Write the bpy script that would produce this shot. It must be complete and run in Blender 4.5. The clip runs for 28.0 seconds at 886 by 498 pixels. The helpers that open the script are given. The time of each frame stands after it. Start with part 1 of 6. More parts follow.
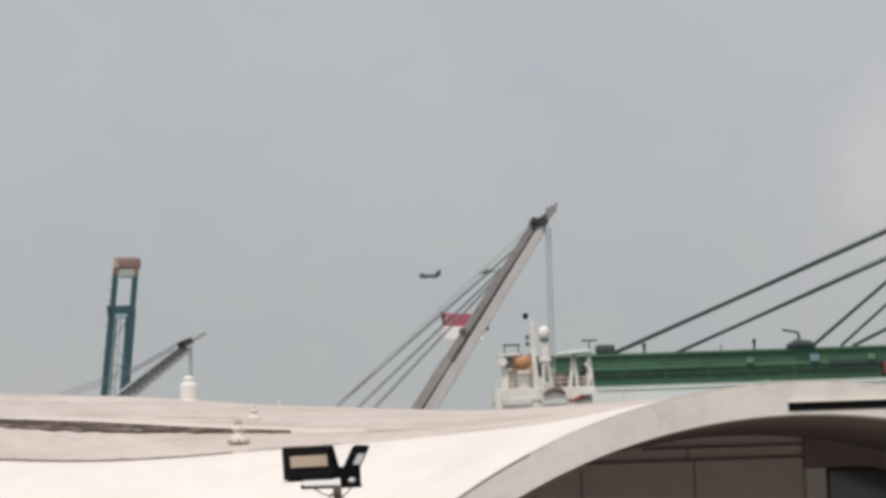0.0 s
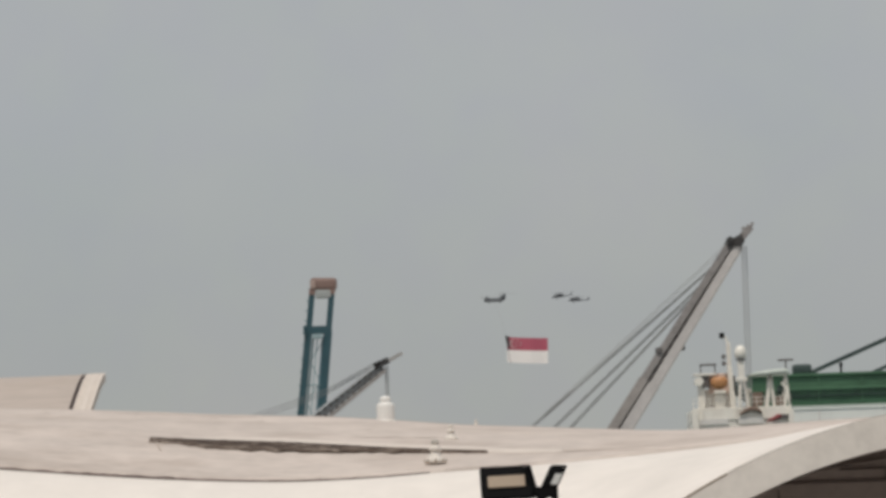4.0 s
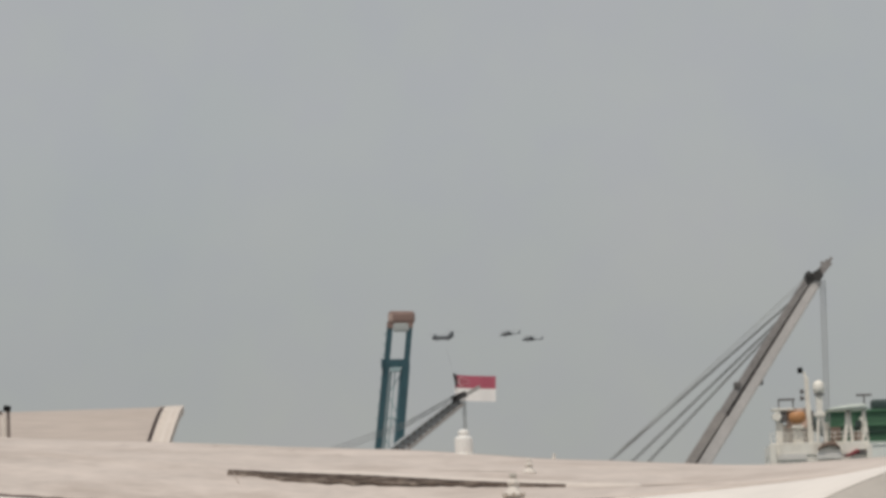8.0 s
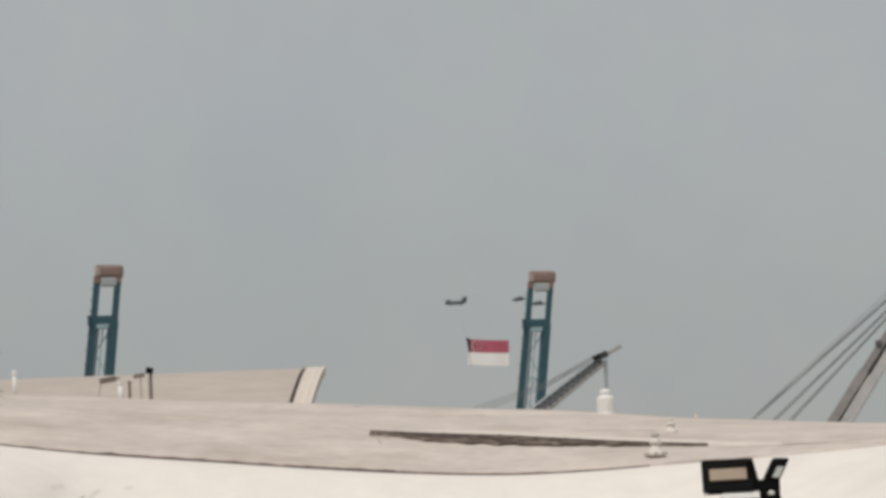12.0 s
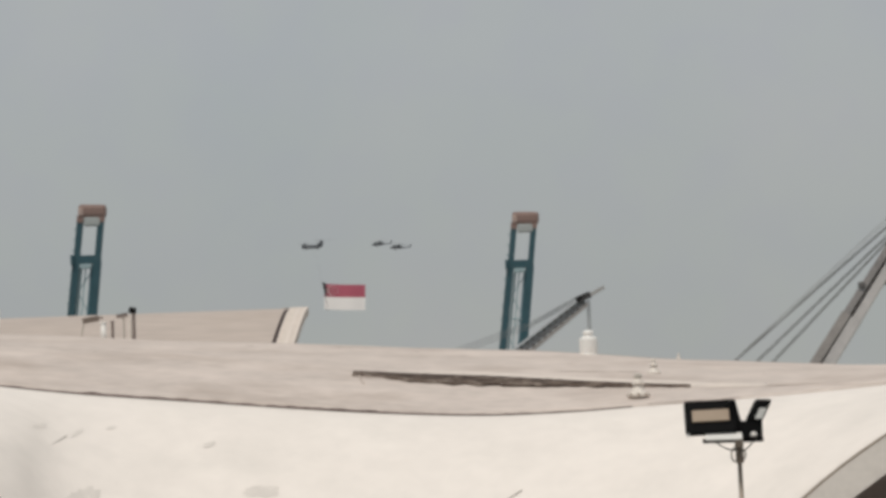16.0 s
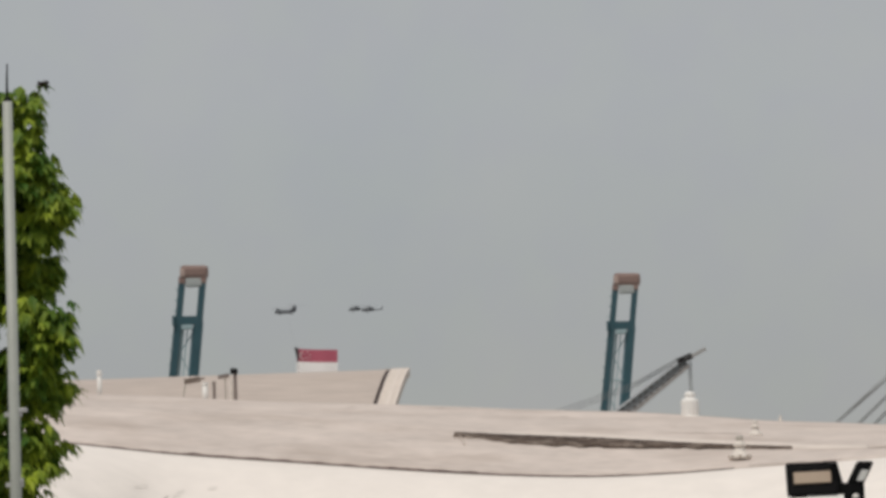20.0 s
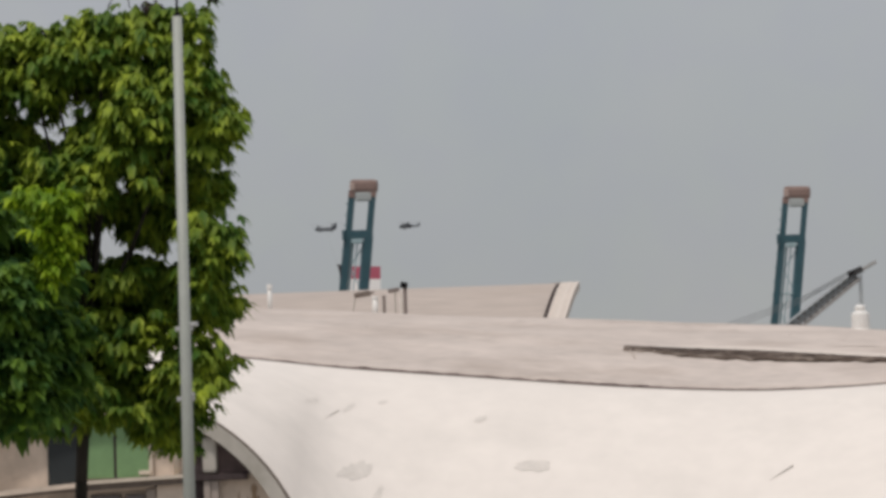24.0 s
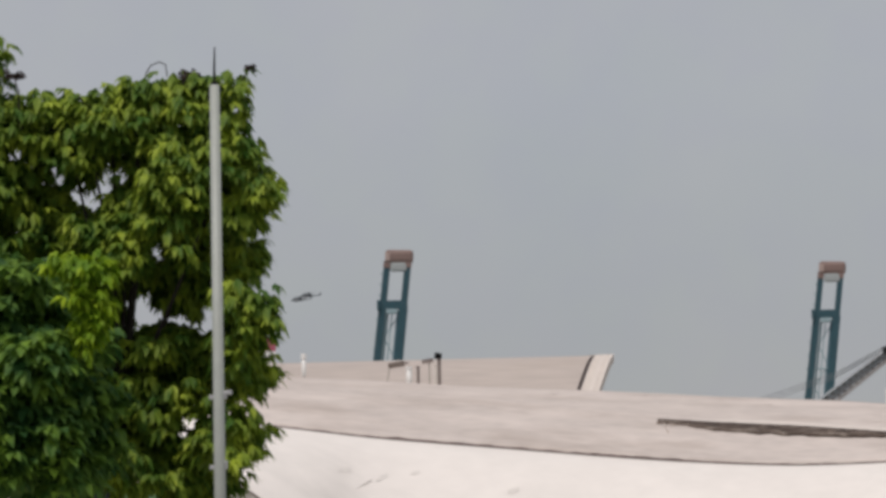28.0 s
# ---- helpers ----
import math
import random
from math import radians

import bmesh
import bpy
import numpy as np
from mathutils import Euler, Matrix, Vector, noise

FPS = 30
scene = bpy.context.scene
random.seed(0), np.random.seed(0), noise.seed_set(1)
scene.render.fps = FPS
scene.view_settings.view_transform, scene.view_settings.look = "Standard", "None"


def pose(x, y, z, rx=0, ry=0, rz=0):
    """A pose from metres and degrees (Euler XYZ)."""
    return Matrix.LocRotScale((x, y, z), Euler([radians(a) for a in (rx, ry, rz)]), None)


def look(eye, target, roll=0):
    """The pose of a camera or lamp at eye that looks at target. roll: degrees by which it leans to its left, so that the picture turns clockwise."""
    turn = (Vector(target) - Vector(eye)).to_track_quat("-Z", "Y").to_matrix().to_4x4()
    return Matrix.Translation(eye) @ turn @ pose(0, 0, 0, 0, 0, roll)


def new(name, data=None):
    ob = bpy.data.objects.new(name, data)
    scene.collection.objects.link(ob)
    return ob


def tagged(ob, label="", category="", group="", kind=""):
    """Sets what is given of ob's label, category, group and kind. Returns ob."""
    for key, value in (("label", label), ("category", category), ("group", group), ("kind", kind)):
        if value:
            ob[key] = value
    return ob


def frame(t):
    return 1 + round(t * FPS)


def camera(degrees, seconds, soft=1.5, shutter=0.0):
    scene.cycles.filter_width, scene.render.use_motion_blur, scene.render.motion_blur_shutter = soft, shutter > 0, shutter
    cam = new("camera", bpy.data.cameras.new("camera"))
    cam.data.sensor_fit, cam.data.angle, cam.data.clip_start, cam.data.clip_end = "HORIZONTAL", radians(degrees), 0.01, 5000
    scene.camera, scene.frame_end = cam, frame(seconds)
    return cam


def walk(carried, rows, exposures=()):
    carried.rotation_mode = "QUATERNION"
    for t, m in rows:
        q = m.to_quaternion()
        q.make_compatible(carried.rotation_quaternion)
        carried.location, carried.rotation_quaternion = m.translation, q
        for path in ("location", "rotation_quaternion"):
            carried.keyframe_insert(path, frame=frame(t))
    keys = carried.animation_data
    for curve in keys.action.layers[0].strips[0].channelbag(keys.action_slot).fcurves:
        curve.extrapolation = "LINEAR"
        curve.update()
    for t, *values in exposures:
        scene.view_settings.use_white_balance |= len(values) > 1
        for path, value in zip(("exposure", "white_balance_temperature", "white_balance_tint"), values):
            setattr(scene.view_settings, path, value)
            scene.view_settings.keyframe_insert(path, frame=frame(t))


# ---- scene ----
cam = camera(10.0, 28.0, soft=3.7)


def aim(yaw, pitch, roll, sway):
    """The hand-held camera at eye height: degrees to the left, up, and of lean, and metres of sway to the right."""
    a, b = radians(yaw), radians(pitch)
    eye = Vector((sway, 0, 1.7))
    return look(eye, eye + Vector((-math.sin(a) * math.cos(b), math.cos(a) * math.cos(b), math.sin(b))), roll)


walk(cam, [
    (0, aim(-3.739, 4.321, -2.061, 0.028)), (0.2, aim(-3.480, 4.249, -1.981, 0.028)), (0.5, aim(-3.407, 4.116, -1.862, 0.027)),
    (0.7, aim(-3.270, 4.183, -1.911, 0.026)), (1, aim(-2.953, 4.267, -1.986, 0.026)), (1.2, aim(-2.761, 4.372, -2.011, 0.025)),
    (1.5, aim(-2.166, 4.540, -2.050, 0.025)), (1.7, aim(-1.785, 4.686, -1.997, 0.024)), (2, aim(-1.569, 4.760, -1.917, 0.023)),
    (2.2, aim(-1.767, 4.522, -1.945, 0.023)), (2.5, aim(-1.913, 4.709, -1.986, 0.022)), (2.7, aim(-1.813, 4.721, -2.076, 0.022)),
    (3, aim(-1.599, 4.422, -2.211, 0.021)), (3.2, aim(-1.571, 4.407, -2.171, 0.021)), (3.5, aim(-1.575, 4.625, -2.112, 0.020)),
    (5.5, aim(-1.198, 4.524, -1.687, 0.014)), (5.7, aim(-1.141, 4.432, -1.636, 0.013)), (6, aim(-1.128, 4.320, -1.560, 0.012)),
    (6.2, aim(-1.112, 4.307, -1.525, 0.012)), (6.5, aim(-1.073, 4.426, -1.473, 0.011)), (6.7, aim(-0.976, 4.476, -1.533, 0.010)),
    (7, aim(-0.783, 4.676, -1.623, 0.009)), (7.2, aim(-0.684, 4.730, -1.608, 0.009)), (7.5, aim(-0.602, 4.780, -1.585, 0.008)),
    (7.7, aim(-0.586, 4.914, -1.655, 0.007)), (8, aim(-0.653, 5.034, -1.760, 0.006)), (8.2, aim(-0.566, 5.068, -1.721, 0.006)),
    (8.5, aim(-0.471, 5.006, -1.664, 0.005)), (8.7, aim(-0.455, 4.865, -1.694, 0.004)), (9, aim(-0.283, 4.709, -1.740, 0.003)),
    (9.2, aim(-0.005, 4.636, -1.556, 0.002)), (9.5, aim(0.286, 4.351, -1.280, 0.002)), (9.7, aim(0.475, 4.120, -1.312, 0.001)),
    (10, aim(0.699, 3.972, -1.360, 0.000)), (10.2, aim(0.892, 4.040, -1.352, 0.000)), (10.5, aim(1.119, 4.178, -1.342, 0.000)),
    (10.7, aim(1.149, 4.164, -1.412, 0.000)), (11, aim(1.240, 4.182, -1.517, 0.000)), (11.2, aim(1.275, 4.250, -1.646, 0.000)),
    (11.5, aim(1.195, 4.347, -1.839, 0.000)), (11.7, aim(1.074, 4.494, -1.891, 0.000)), (12, aim(0.955, 4.634, -1.968, 0.000)),
    (12.2, aim(0.865, 4.552, -1.915, 0.000)), (12.5, aim(0.828, 4.408, -1.835, 0.000)), (12.7, aim(0.830, 4.421, -1.830, 0.000)),
    (13, aim(0.775, 4.415, -1.822, 0.000)), (13.2, aim(0.611, 4.376, -1.861, 0.000)), (13.5, aim(0.431, 4.328, -1.920, 0.000)),
    (15.5, aim(0.289, 3.920, -1.921, 0.000)), (15.7, aim(0.508, 3.971, -1.886, 0.000)), (16, aim(0.787, 3.956, -1.833, 0.000)),
    (16.2, aim(0.778, 4.031, -1.822, 0.000)), (16.5, aim(0.885, 4.259, -1.805, 0.000)), (16.7, aim(0.948, 4.374, -1.853, 0.000)),
    (17, aim(1.124, 4.561, -1.926, 0.000)), (17.2, aim(1.175, 4.589, -1.952, 0.000)), (17.5, aim(1.340, 4.753, -1.991, 0.000)),
    (17.7, aim(1.489, 4.836, -2.025, 0.000)), (18, aim(1.984, 4.838, -2.076, 0.000)), (18.2, aim(2.175, 4.866, -1.994, 0.000)),
    (18.5, aim(2.141, 4.935, -1.870, 0.000)), (18.7, aim(2.101, 4.839, -1.851, 0.000)), (19, aim(1.821, 4.726, -1.822, 0.000)),
    (19.2, aim(1.806, 4.705, -1.792, 0.000)), (19.5, aim(1.858, 4.814, -1.748, 0.000)), (19.7, aim(1.739, 4.738, -1.722, 0.000)),
    (20, aim(1.916, 4.683, -1.684, 0.000)), (20.2, aim(1.994, 4.660, -1.686, 0.000)), (20.5, aim(2.135, 4.592, -1.689, 0.000)),
    (20.7, aim(2.234, 4.553, -1.626, 0.000)), (21, aim(2.510, 4.630, -1.530, 0.000)), (21.2, aim(2.638, 4.535, -1.578, 0.000)),
    (21.5, aim(2.800, 4.402, -1.649, 0.000)), (21.7, aim(2.903, 4.445, -1.656, 0.000)), (22, aim(3.107, 4.394, -1.666, 0.000)),
    (22.2, aim(3.244, 4.335, -1.661, 0.000)), (22.5, aim(3.597, 4.297, -1.655, 0.000)), (24.5, aim(3.874, 3.588, -1.670, 0.000)),
    (24.7, aim(3.689, 3.534, -1.676, 0.000)), (25, aim(3.754, 3.478, -1.686, 0.000)), (25.2, aim(4.015, 3.534, -1.637, 0.000)),
    (25.5, aim(4.435, 3.881, -1.564, 0.000)), (25.7, aim(4.466, 4.131, -1.404, 0.000)), (26, aim(4.341, 4.261, -1.164, 0.000)),
    (26.2, aim(4.350, 4.242, -1.080, 0.000)), (26.5, aim(4.468, 4.340, -0.954, 0.000)), (26.7, aim(4.486, 4.416, -0.976, 0.000)),
    (27, aim(4.484, 4.307, -1.010, 0.000)), (27.2, aim(4.475, 4.360, -0.984, 0.000)), (27.5, aim(4.384, 4.491, -0.944, 0.000)),
    (27.7, aim(4.260, 4.550, -0.967, 0.000)), (28, aim(4.246, 4.576, -1.000, 0.000)),
], exposures=[(0, 0.25, 6340, 12), (0.6, 0.15, 6320, 12.5), (1.0, 0.05, 6300, 12.5), (1.7, 0.02, 6455, 10), (3.5, 0.01, 6470, 10), (6, 0.0, 6500, 10), (11, 0.0, 6500, 10), (12, 0.0, 6440, 9.2), (18.3, 0.0, 6440, 9.3), (19.5, 0.0, 6480, 10.4), (22, 0.0, 6400, 11), (25, 0.0, 6320, 12.9), (25.6, 0.01, 6210, 12.4), (28, 0.03, 6280, 13.7)])

# ---- world and sun ----
SUN_EL, SUN_AZ = 65, 205     # degrees; azimuth clockwise from +y
world = bpy.data.worlds.new("hazy_sky")
scene.world = world
world.use_nodes = True
wn, wl = world.node_tree.nodes, world.node_tree.links
wn.clear()
w_out = wn.new("ShaderNodeOutputWorld")
w_bg = wn.new("ShaderNodeBackground")
sky = wn.new("ShaderNodeTexSky")
sky.sky_type = 'NISHITA'
sky.sun_disc = False
sky.sun_elevation = radians(SUN_EL)
sky.sun_rotation = radians(SUN_AZ)
sky.dust_density = 5.0
haze = wn.new("ShaderNodeMixRGB")
haze.inputs[0].default_value = 0.9
cloud = wn.new("ShaderNodeTexNoise")
cloud.inputs["Scale"].default_value = 9.0
cloud.inputs["Detail"].default_value = 4.0
cloud_ramp = wn.new("ShaderNodeValToRGB")
cloud_ramp.color_ramp.elements[0].position = 0.35
cloud_ramp.color_ramp.elements[0].color = (3.95, 4.2, 4.3, 1)
cloud_ramp.color_ramp.elements[1].position = 0.72
cloud_ramp.color_ramp.elements[1].color = (4.46, 4.5, 4.5, 1)
wl.new(cloud.outputs["Fac"], cloud_ramp.inputs[0])
wl.new(sky.outputs[0], haze.inputs[1])
wl.new(cloud_ramp.outputs[0], haze.inputs[2])
# faint colour mottling added over the sky, and a pale warm cloud low over the green crane
w_dir = wn.new("ShaderNodeTexCoord")
mottle = wn.new("ShaderNodeTexNoise")
mottle.inputs["Scale"].default_value = 85.0
mottle.inputs["Detail"].default_value = 3.0
wl.new(w_dir.outputs["Generated"], mottle.inputs["Vector"])
wl.new(w_dir.outputs["Generated"], cloud.inputs["Vector"])
m_ramp = wn.new("ShaderNodeValToRGB")
m_ramp.color_ramp.elements[0].position = 0.38
m_ramp.color_ramp.elements[0].color = (0.993, 0.992, 1.006, 1)
m_ramp.color_ramp.elements[1].position = 0.62
m_ramp.color_ramp.elements[1].color = (1.003, 1.01, 1.0, 1)
wl.new(mottle.outputs["Fac"], m_ramp.inputs[0])
w_mot = wn.new("ShaderNodeMixRGB")
w_mot.blend_type = 'MULTIPLY'
w_mot.inputs[0].default_value = 1.0
wl.new(haze.outputs[0], w_mot.inputs[1])
wl.new(m_ramp.outputs[0], w_mot.inputs[2])
c_far = wn.new("ShaderNodeVectorMath")
c_far.operation = 'DISTANCE'
c_far.inputs[1].default_value = (0.163, 0.983, 0.086)
wl.new(w_dir.outputs["Generated"], c_far.inputs[0])
c_rag = wn.new("ShaderNodeMath")
c_rag.operation = 'MULTIPLY_ADD'
c_rag.inputs[1].default_value = 0.03
wl.new(mottle.outputs["Fac"], c_rag.inputs[0])
wl.new(c_far.outputs["Value"], c_rag.inputs[2])
c_map = wn.new("ShaderNodeMapRange")
c_map.inputs[1].default_value, c_map.inputs[2].default_value = 0.022, 0.042
c_map.inputs[3].default_value, c_map.inputs[4].default_value = 0.9, 0.0
wl.new(c_rag.outputs[0], c_map.inputs[0])
w_cld = wn.new("ShaderNodeMixRGB")
w_cld.inputs[2].default_value = (4.95, 4.72, 4.7, 1)
wl.new(c_map.outputs[0], w_cld.inputs[0])
wl.new(w_mot.outputs[0], w_cld.inputs[1])
# the haze turns duller and warmer towards the horizon
w_xyz = wn.new("ShaderNodeSeparateXYZ")
w_low = wn.new("ShaderNodeMapRange")
w_low.inputs[1].default_value, w_low.inputs[2].default_value = 0.04, 0.11
w_tint = wn.new("ShaderNodeMixRGB")
w_tint.inputs[1].default_value = (0.975, 0.95, 0.905, 1)
w_tint.inputs[2].default_value = (1, 1, 1, 1)
w_mul = wn.new("ShaderNodeMixRGB")
w_mul.blend_type = 'MULTIPLY'
w_mul.inputs[0].default_value = 1.0
wl.new(w_dir.outputs["Generated"], w_xyz.inputs[0])
wl.new(w_xyz.outputs[2], w_low.inputs[0])
wl.new(w_low.outputs[0], w_tint.inputs[0])
wl.new(w_tint.outputs[0], w_mul.inputs[2])
wl.new(w_cld.outputs[0], w_mul.inputs[1])
wl.new(w_mul.outputs[0], w_bg.inputs[0])
w_bg.inputs[1].default_value = 0.1
wl.new(w_bg.outputs[0], w_out.inputs[0])

sun = new("sun", bpy.data.lights.new("sun", 'SUN'))
sun.data.energy = 2.1
sun.data.angle = radians(6)
sun.data.color = (1.0, 0.93, 0.84)
_a, _e = radians(SUN_AZ), radians(SUN_EL)
_dir = Vector((math.sin(_a) * math.cos(_e), math.cos(_a) * math.cos(_e), math.sin(_e)))
sun.matrix_world = look(_dir * 50, (0, 0, 0))


# ---- materials ----
def mat(name, color, rough=0.6, metal=0.0, vary=0.15, scale=3.0, stretch=(1, 1, 1), bump=0.1, dirt=None, dirt_amount=0.0, dirt_scale=0.6, random_obj=0.0, island=0.0):
    """A surface with grain and wear at two scales; dirt is the colour of stains, in patches of their own shape."""
    m = bpy.data.materials.new(name)
    m.use_nodes = True
    n, l = m.node_tree.nodes, m.node_tree.links
    bsdf = n["Principled BSDF"]
    bsdf.inputs["Roughness"].default_value = rough
    bsdf.inputs["Metallic"].default_value = metal
    tc = n.new("ShaderNodeTexCoord")
    mp = n.new("ShaderNodeMapping")
    mp.inputs["Scale"].default_value = stretch
    l.new(tc.outputs["Object"], mp.inputs[0])
    fine = n.new("ShaderNodeTexNoise")
    fine.inputs["Scale"].default_value = scale * 6
    fine.inputs["Detail"].default_value = 6
    wide = n.new("ShaderNodeTexNoise")
    wide.inputs["Scale"].default_value = scale
    wide.inputs["Detail"].default_value = 5
    l.new(mp.outputs[0], fine.inputs["Vector"])
    l.new(mp.outputs[0], wide.inputs["Vector"])
    add = n.new("ShaderNodeMath")
    add.operation = 'ADD'
    l.new(fine.outputs["Fac"], add.inputs[0])
    l.new(wide.outputs["Fac"], add.inputs[1])
    rng = n.new("ShaderNodeMapRange")
    rng.inputs[1].default_value, rng.inputs[2].default_value = 0.65, 1.35
    rng.inputs[3].default_value, rng.inputs[4].default_value = 1 - vary, 1 + vary
    l.new(add.outputs[0], rng.inputs[0])
    hsv = n.new("ShaderNodeHueSaturation")
    hsv.inputs["Color"].default_value = (*color, 1)
    last = rng.outputs[0]
    for amount, node, socket in ((random_obj, "ShaderNodeObjectInfo", "Random"), (island, "ShaderNodeNewGeometry", "Random Per Island")):
        if amount:
            src = n.new(node)
            r2 = n.new("ShaderNodeMapRange")
            r2.inputs[3].default_value, r2.inputs[4].default_value = 1 - amount, 1 + amount
            l.new(src.outputs[socket], r2.inputs[0])
            mul = n.new("ShaderNodeMath")
            mul.operation = 'MULTIPLY'
            l.new(last, mul.inputs[0])
            l.new(r2.outputs[0], mul.inputs[1])
            last = mul.outputs[0]
    l.new(last, hsv.inputs["Value"])
    col = hsv.outputs[0]
    if dirt:
        spots = n.new("ShaderNodeTexNoise")
        spots.inputs["Scale"].default_value = dirt_scale
        spots.inputs["Detail"].default_value = 8
        spots.inputs["Roughness"].default_value = 0.65
        l.new(mp.outputs[0], spots.inputs["Vector"])
        ramp = n.new("ShaderNodeMapRange")
        ramp.inputs[1].default_value, ramp.inputs[2].default_value = 0.48, 0.72
        ramp.inputs[4].default_value = dirt_amount
        l.new(spots.outputs["Fac"], ramp.inputs[0])
        mix = n.new("ShaderNodeMixRGB")
        mix.inputs[2].default_value = (*dirt, 1)
        l.new(ramp.outputs[0], mix.inputs[0])
        l.new(col, mix.inputs[1])
        col = mix.outputs[0]
    l.new(col, bsdf.inputs["Base Color"])
    if bump:
        b = n.new("ShaderNodeBump")
        b.inputs["Strength"].default_value = bump
        b.inputs["Distance"].default_value = 0.02
        l.new(add.outputs[0], b.inputs["Height"])
        l.new(b.outputs[0], bsdf.inputs["Normal"])
    return m


def glass_mat(name, color):
    m = mat(name, color, rough=0.08, vary=0.05, bump=0)
    m.node_tree.nodes["Principled BSDF"].inputs["Specular IOR Level"].default_value = 0.8
    return m


def leaf_mat(name, base, tip):
    """Leaves: colours run between two greens from leaf to leaf, with some light passing through."""
    m = bpy.data.materials.new(name)
    m.use_nodes = True
    n, l = m.node_tree.nodes, m.node_tree.links
    bsdf = n["Principled BSDF"]
    bsdf.inputs["Roughness"].default_value = 0.6
    bsdf.inputs["Specular IOR Level"].default_value = 0.3
    geo = n.new("ShaderNodeNewGeometry")
    tc = n.new("ShaderNodeTexCoord")
    noi = n.new("ShaderNodeTexNoise")
    noi.inputs["Scale"].default_value = 4.0
    noi.inputs["Detail"].default_value = 3
    l.new(tc.outputs["Object"], noi.inputs["Vector"])
    mul = n.new("ShaderNodeMath")
    mul.operation = 'MULTIPLY_ADD'
    mul.inputs[1].default_value = 0.42
    l.new(geo.outputs["Random Per Island"], mul.inputs[0])
    rng = n.new("ShaderNodeMapRange")
    rng.inputs[1].default_value, rng.inputs[2].default_value = 0.35, 0.7
    rng.inputs[4].default_value = 0.75
    l.new(noi.outputs["Fac"], rng.inputs[0])
    l.new(rng.outputs[0], mul.inputs[2])
    bias = n.new("ShaderNodeMath")
    bias.operation = 'POWER'
    bias.inputs[1].default_value = 1.7
    bias.use_clamp = True
    l.new(mul.outputs[0], bias.inputs[0])
    mix = n.new("ShaderNodeMixRGB")
    mix.inputs[1].default_value = (*base, 1)
    mix.inputs[2].default_value = (*tip, 1)
    l.new(bias.outputs[0], mix.inputs[0])
    l.new(mix.outputs[0], bsdf.inputs["Base Color"])
    tr = n.new("ShaderNodeBsdfTranslucent")
    l.new(mix.outputs[0], tr.inputs[0])
    ms = n.new("ShaderNodeMixShader")
    ms.inputs[0].default_value = 0.4
    l.new(bsdf.outputs[0], ms.inputs[1])
    l.new(tr.outputs[0], ms.inputs[2])
    l.new(ms.outputs[0], n["Material Output"].inputs[0])
    return m


# the ground is out of view; pale so that it bounces light upwards
M_GROUND = mat("ground_concrete", (0.33, 0.31, 0.285), 0.9, scale=0.3, vary=0.2)
M_WATER = mat("harbour_water", (0.05, 0.09, 0.1), 0.15, scale=0.2, vary=0.2, bump=0.4)
M_SHELL = mat("white_painted_shell", (0.78, 0.725, 0.675), 0.75, scale=0.5, vary=0.045, bump=0.15, dirt=(0.56, 0.53, 0.49), dirt_amount=0.3, dirt_scale=0.55)
M_ROOF = mat("weathered_roof_coating", (0.57, 0.497, 0.45), 0.85, scale=1.1, stretch=(0.45, 0.35, 0.6), vary=0.17, bump=0.25, dirt=(0.36, 0.285, 0.235), dirt_amount=0.55, dirt_scale=0.9)
M_RIM = mat("grey_rendered_rim", (0.75, 0.7, 0.645), 0.8, scale=1.2, vary=0.07, bump=0.12, dirt=(0.42, 0.385, 0.35), dirt_amount=0.4, dirt_scale=1.4)
# kept dark so the colour deepens the shade high under the arch
M_SOFFIT = mat("darkened_vault_plaster", (0.27, 0.21, 0.19), 0.85, scale=1.0, vary=0.1)
M_WALL = mat("beige_facade_render", (0.66, 0.55, 0.455), 0.85, scale=1.2, vary=0.08, dirt=(0.32, 0.26, 0.2), dirt_amount=0.5, dirt_scale=1.6)
M_WALLGREY = mat("taupe_inner_wall", (0.68, 0.585, 0.54), 0.85, scale=1.2, vary=0.08)
M_MOULD = mat("black_mould_streak", (0.075, 0.055, 0.045), 0.9, scale=4.0, stretch=(1, 0.45, 1), vary=0.6, bump=0.4, dirt=(0.38, 0.31, 0.26), dirt_amount=0.6, dirt_scale=2.6)
M_MOULDPALE = mat("mottled_mould_stain", (0.12, 0.092, 0.075), 0.9, scale=4.0, stretch=(1, 0.4, 1), vary=0.5, bump=0.3, dirt=(0.42, 0.36, 0.31), dirt_amount=0.85, dirt_scale=2.4)
M_SEAM = mat("dark_seam_and_gap_fill", (0.065, 0.05, 0.05), 0.8, scale=6, vary=0.3)
M_DARKBAR = mat("weathered_timber_and_shade", (0.17, 0.14, 0.12), 0.8, scale=6, vary=0.25)
M_SHUTTER = mat("green_painted_shutter", (0.175, 0.30, 0.135), 0.55, scale=4, vary=0.12)
M_WHITE = mat("white_enamel_paint", (0.78, 0.77, 0.74), 0.45, scale=4, vary=0.06, dirt=(0.5, 0.4, 0.3), dirt_amount=0.25, dirt_scale=3)
M_BLACK = mat("black_powder_coat", (0.006, 0.006, 0.0065), 0.65, scale=20, vary=0.2)
M_BLACK.node_tree.nodes["Principled BSDF"].inputs["Specular IOR Level"].default_value = 0.08
for dull in (M_MOULD, M_MOULDPALE, M_SEAM, M_DARKBAR):
    dull.node_tree.nodes["Principled BSDF"].inputs["Specular IOR Level"].default_value = 0.1
M_LENS = glass_mat("floodlight_cover_glass", (0.42, 0.33, 0.245))
M_LENS2 = glass_mat("floodlight_reflector_glass", (0.6, 0.6, 0.58))
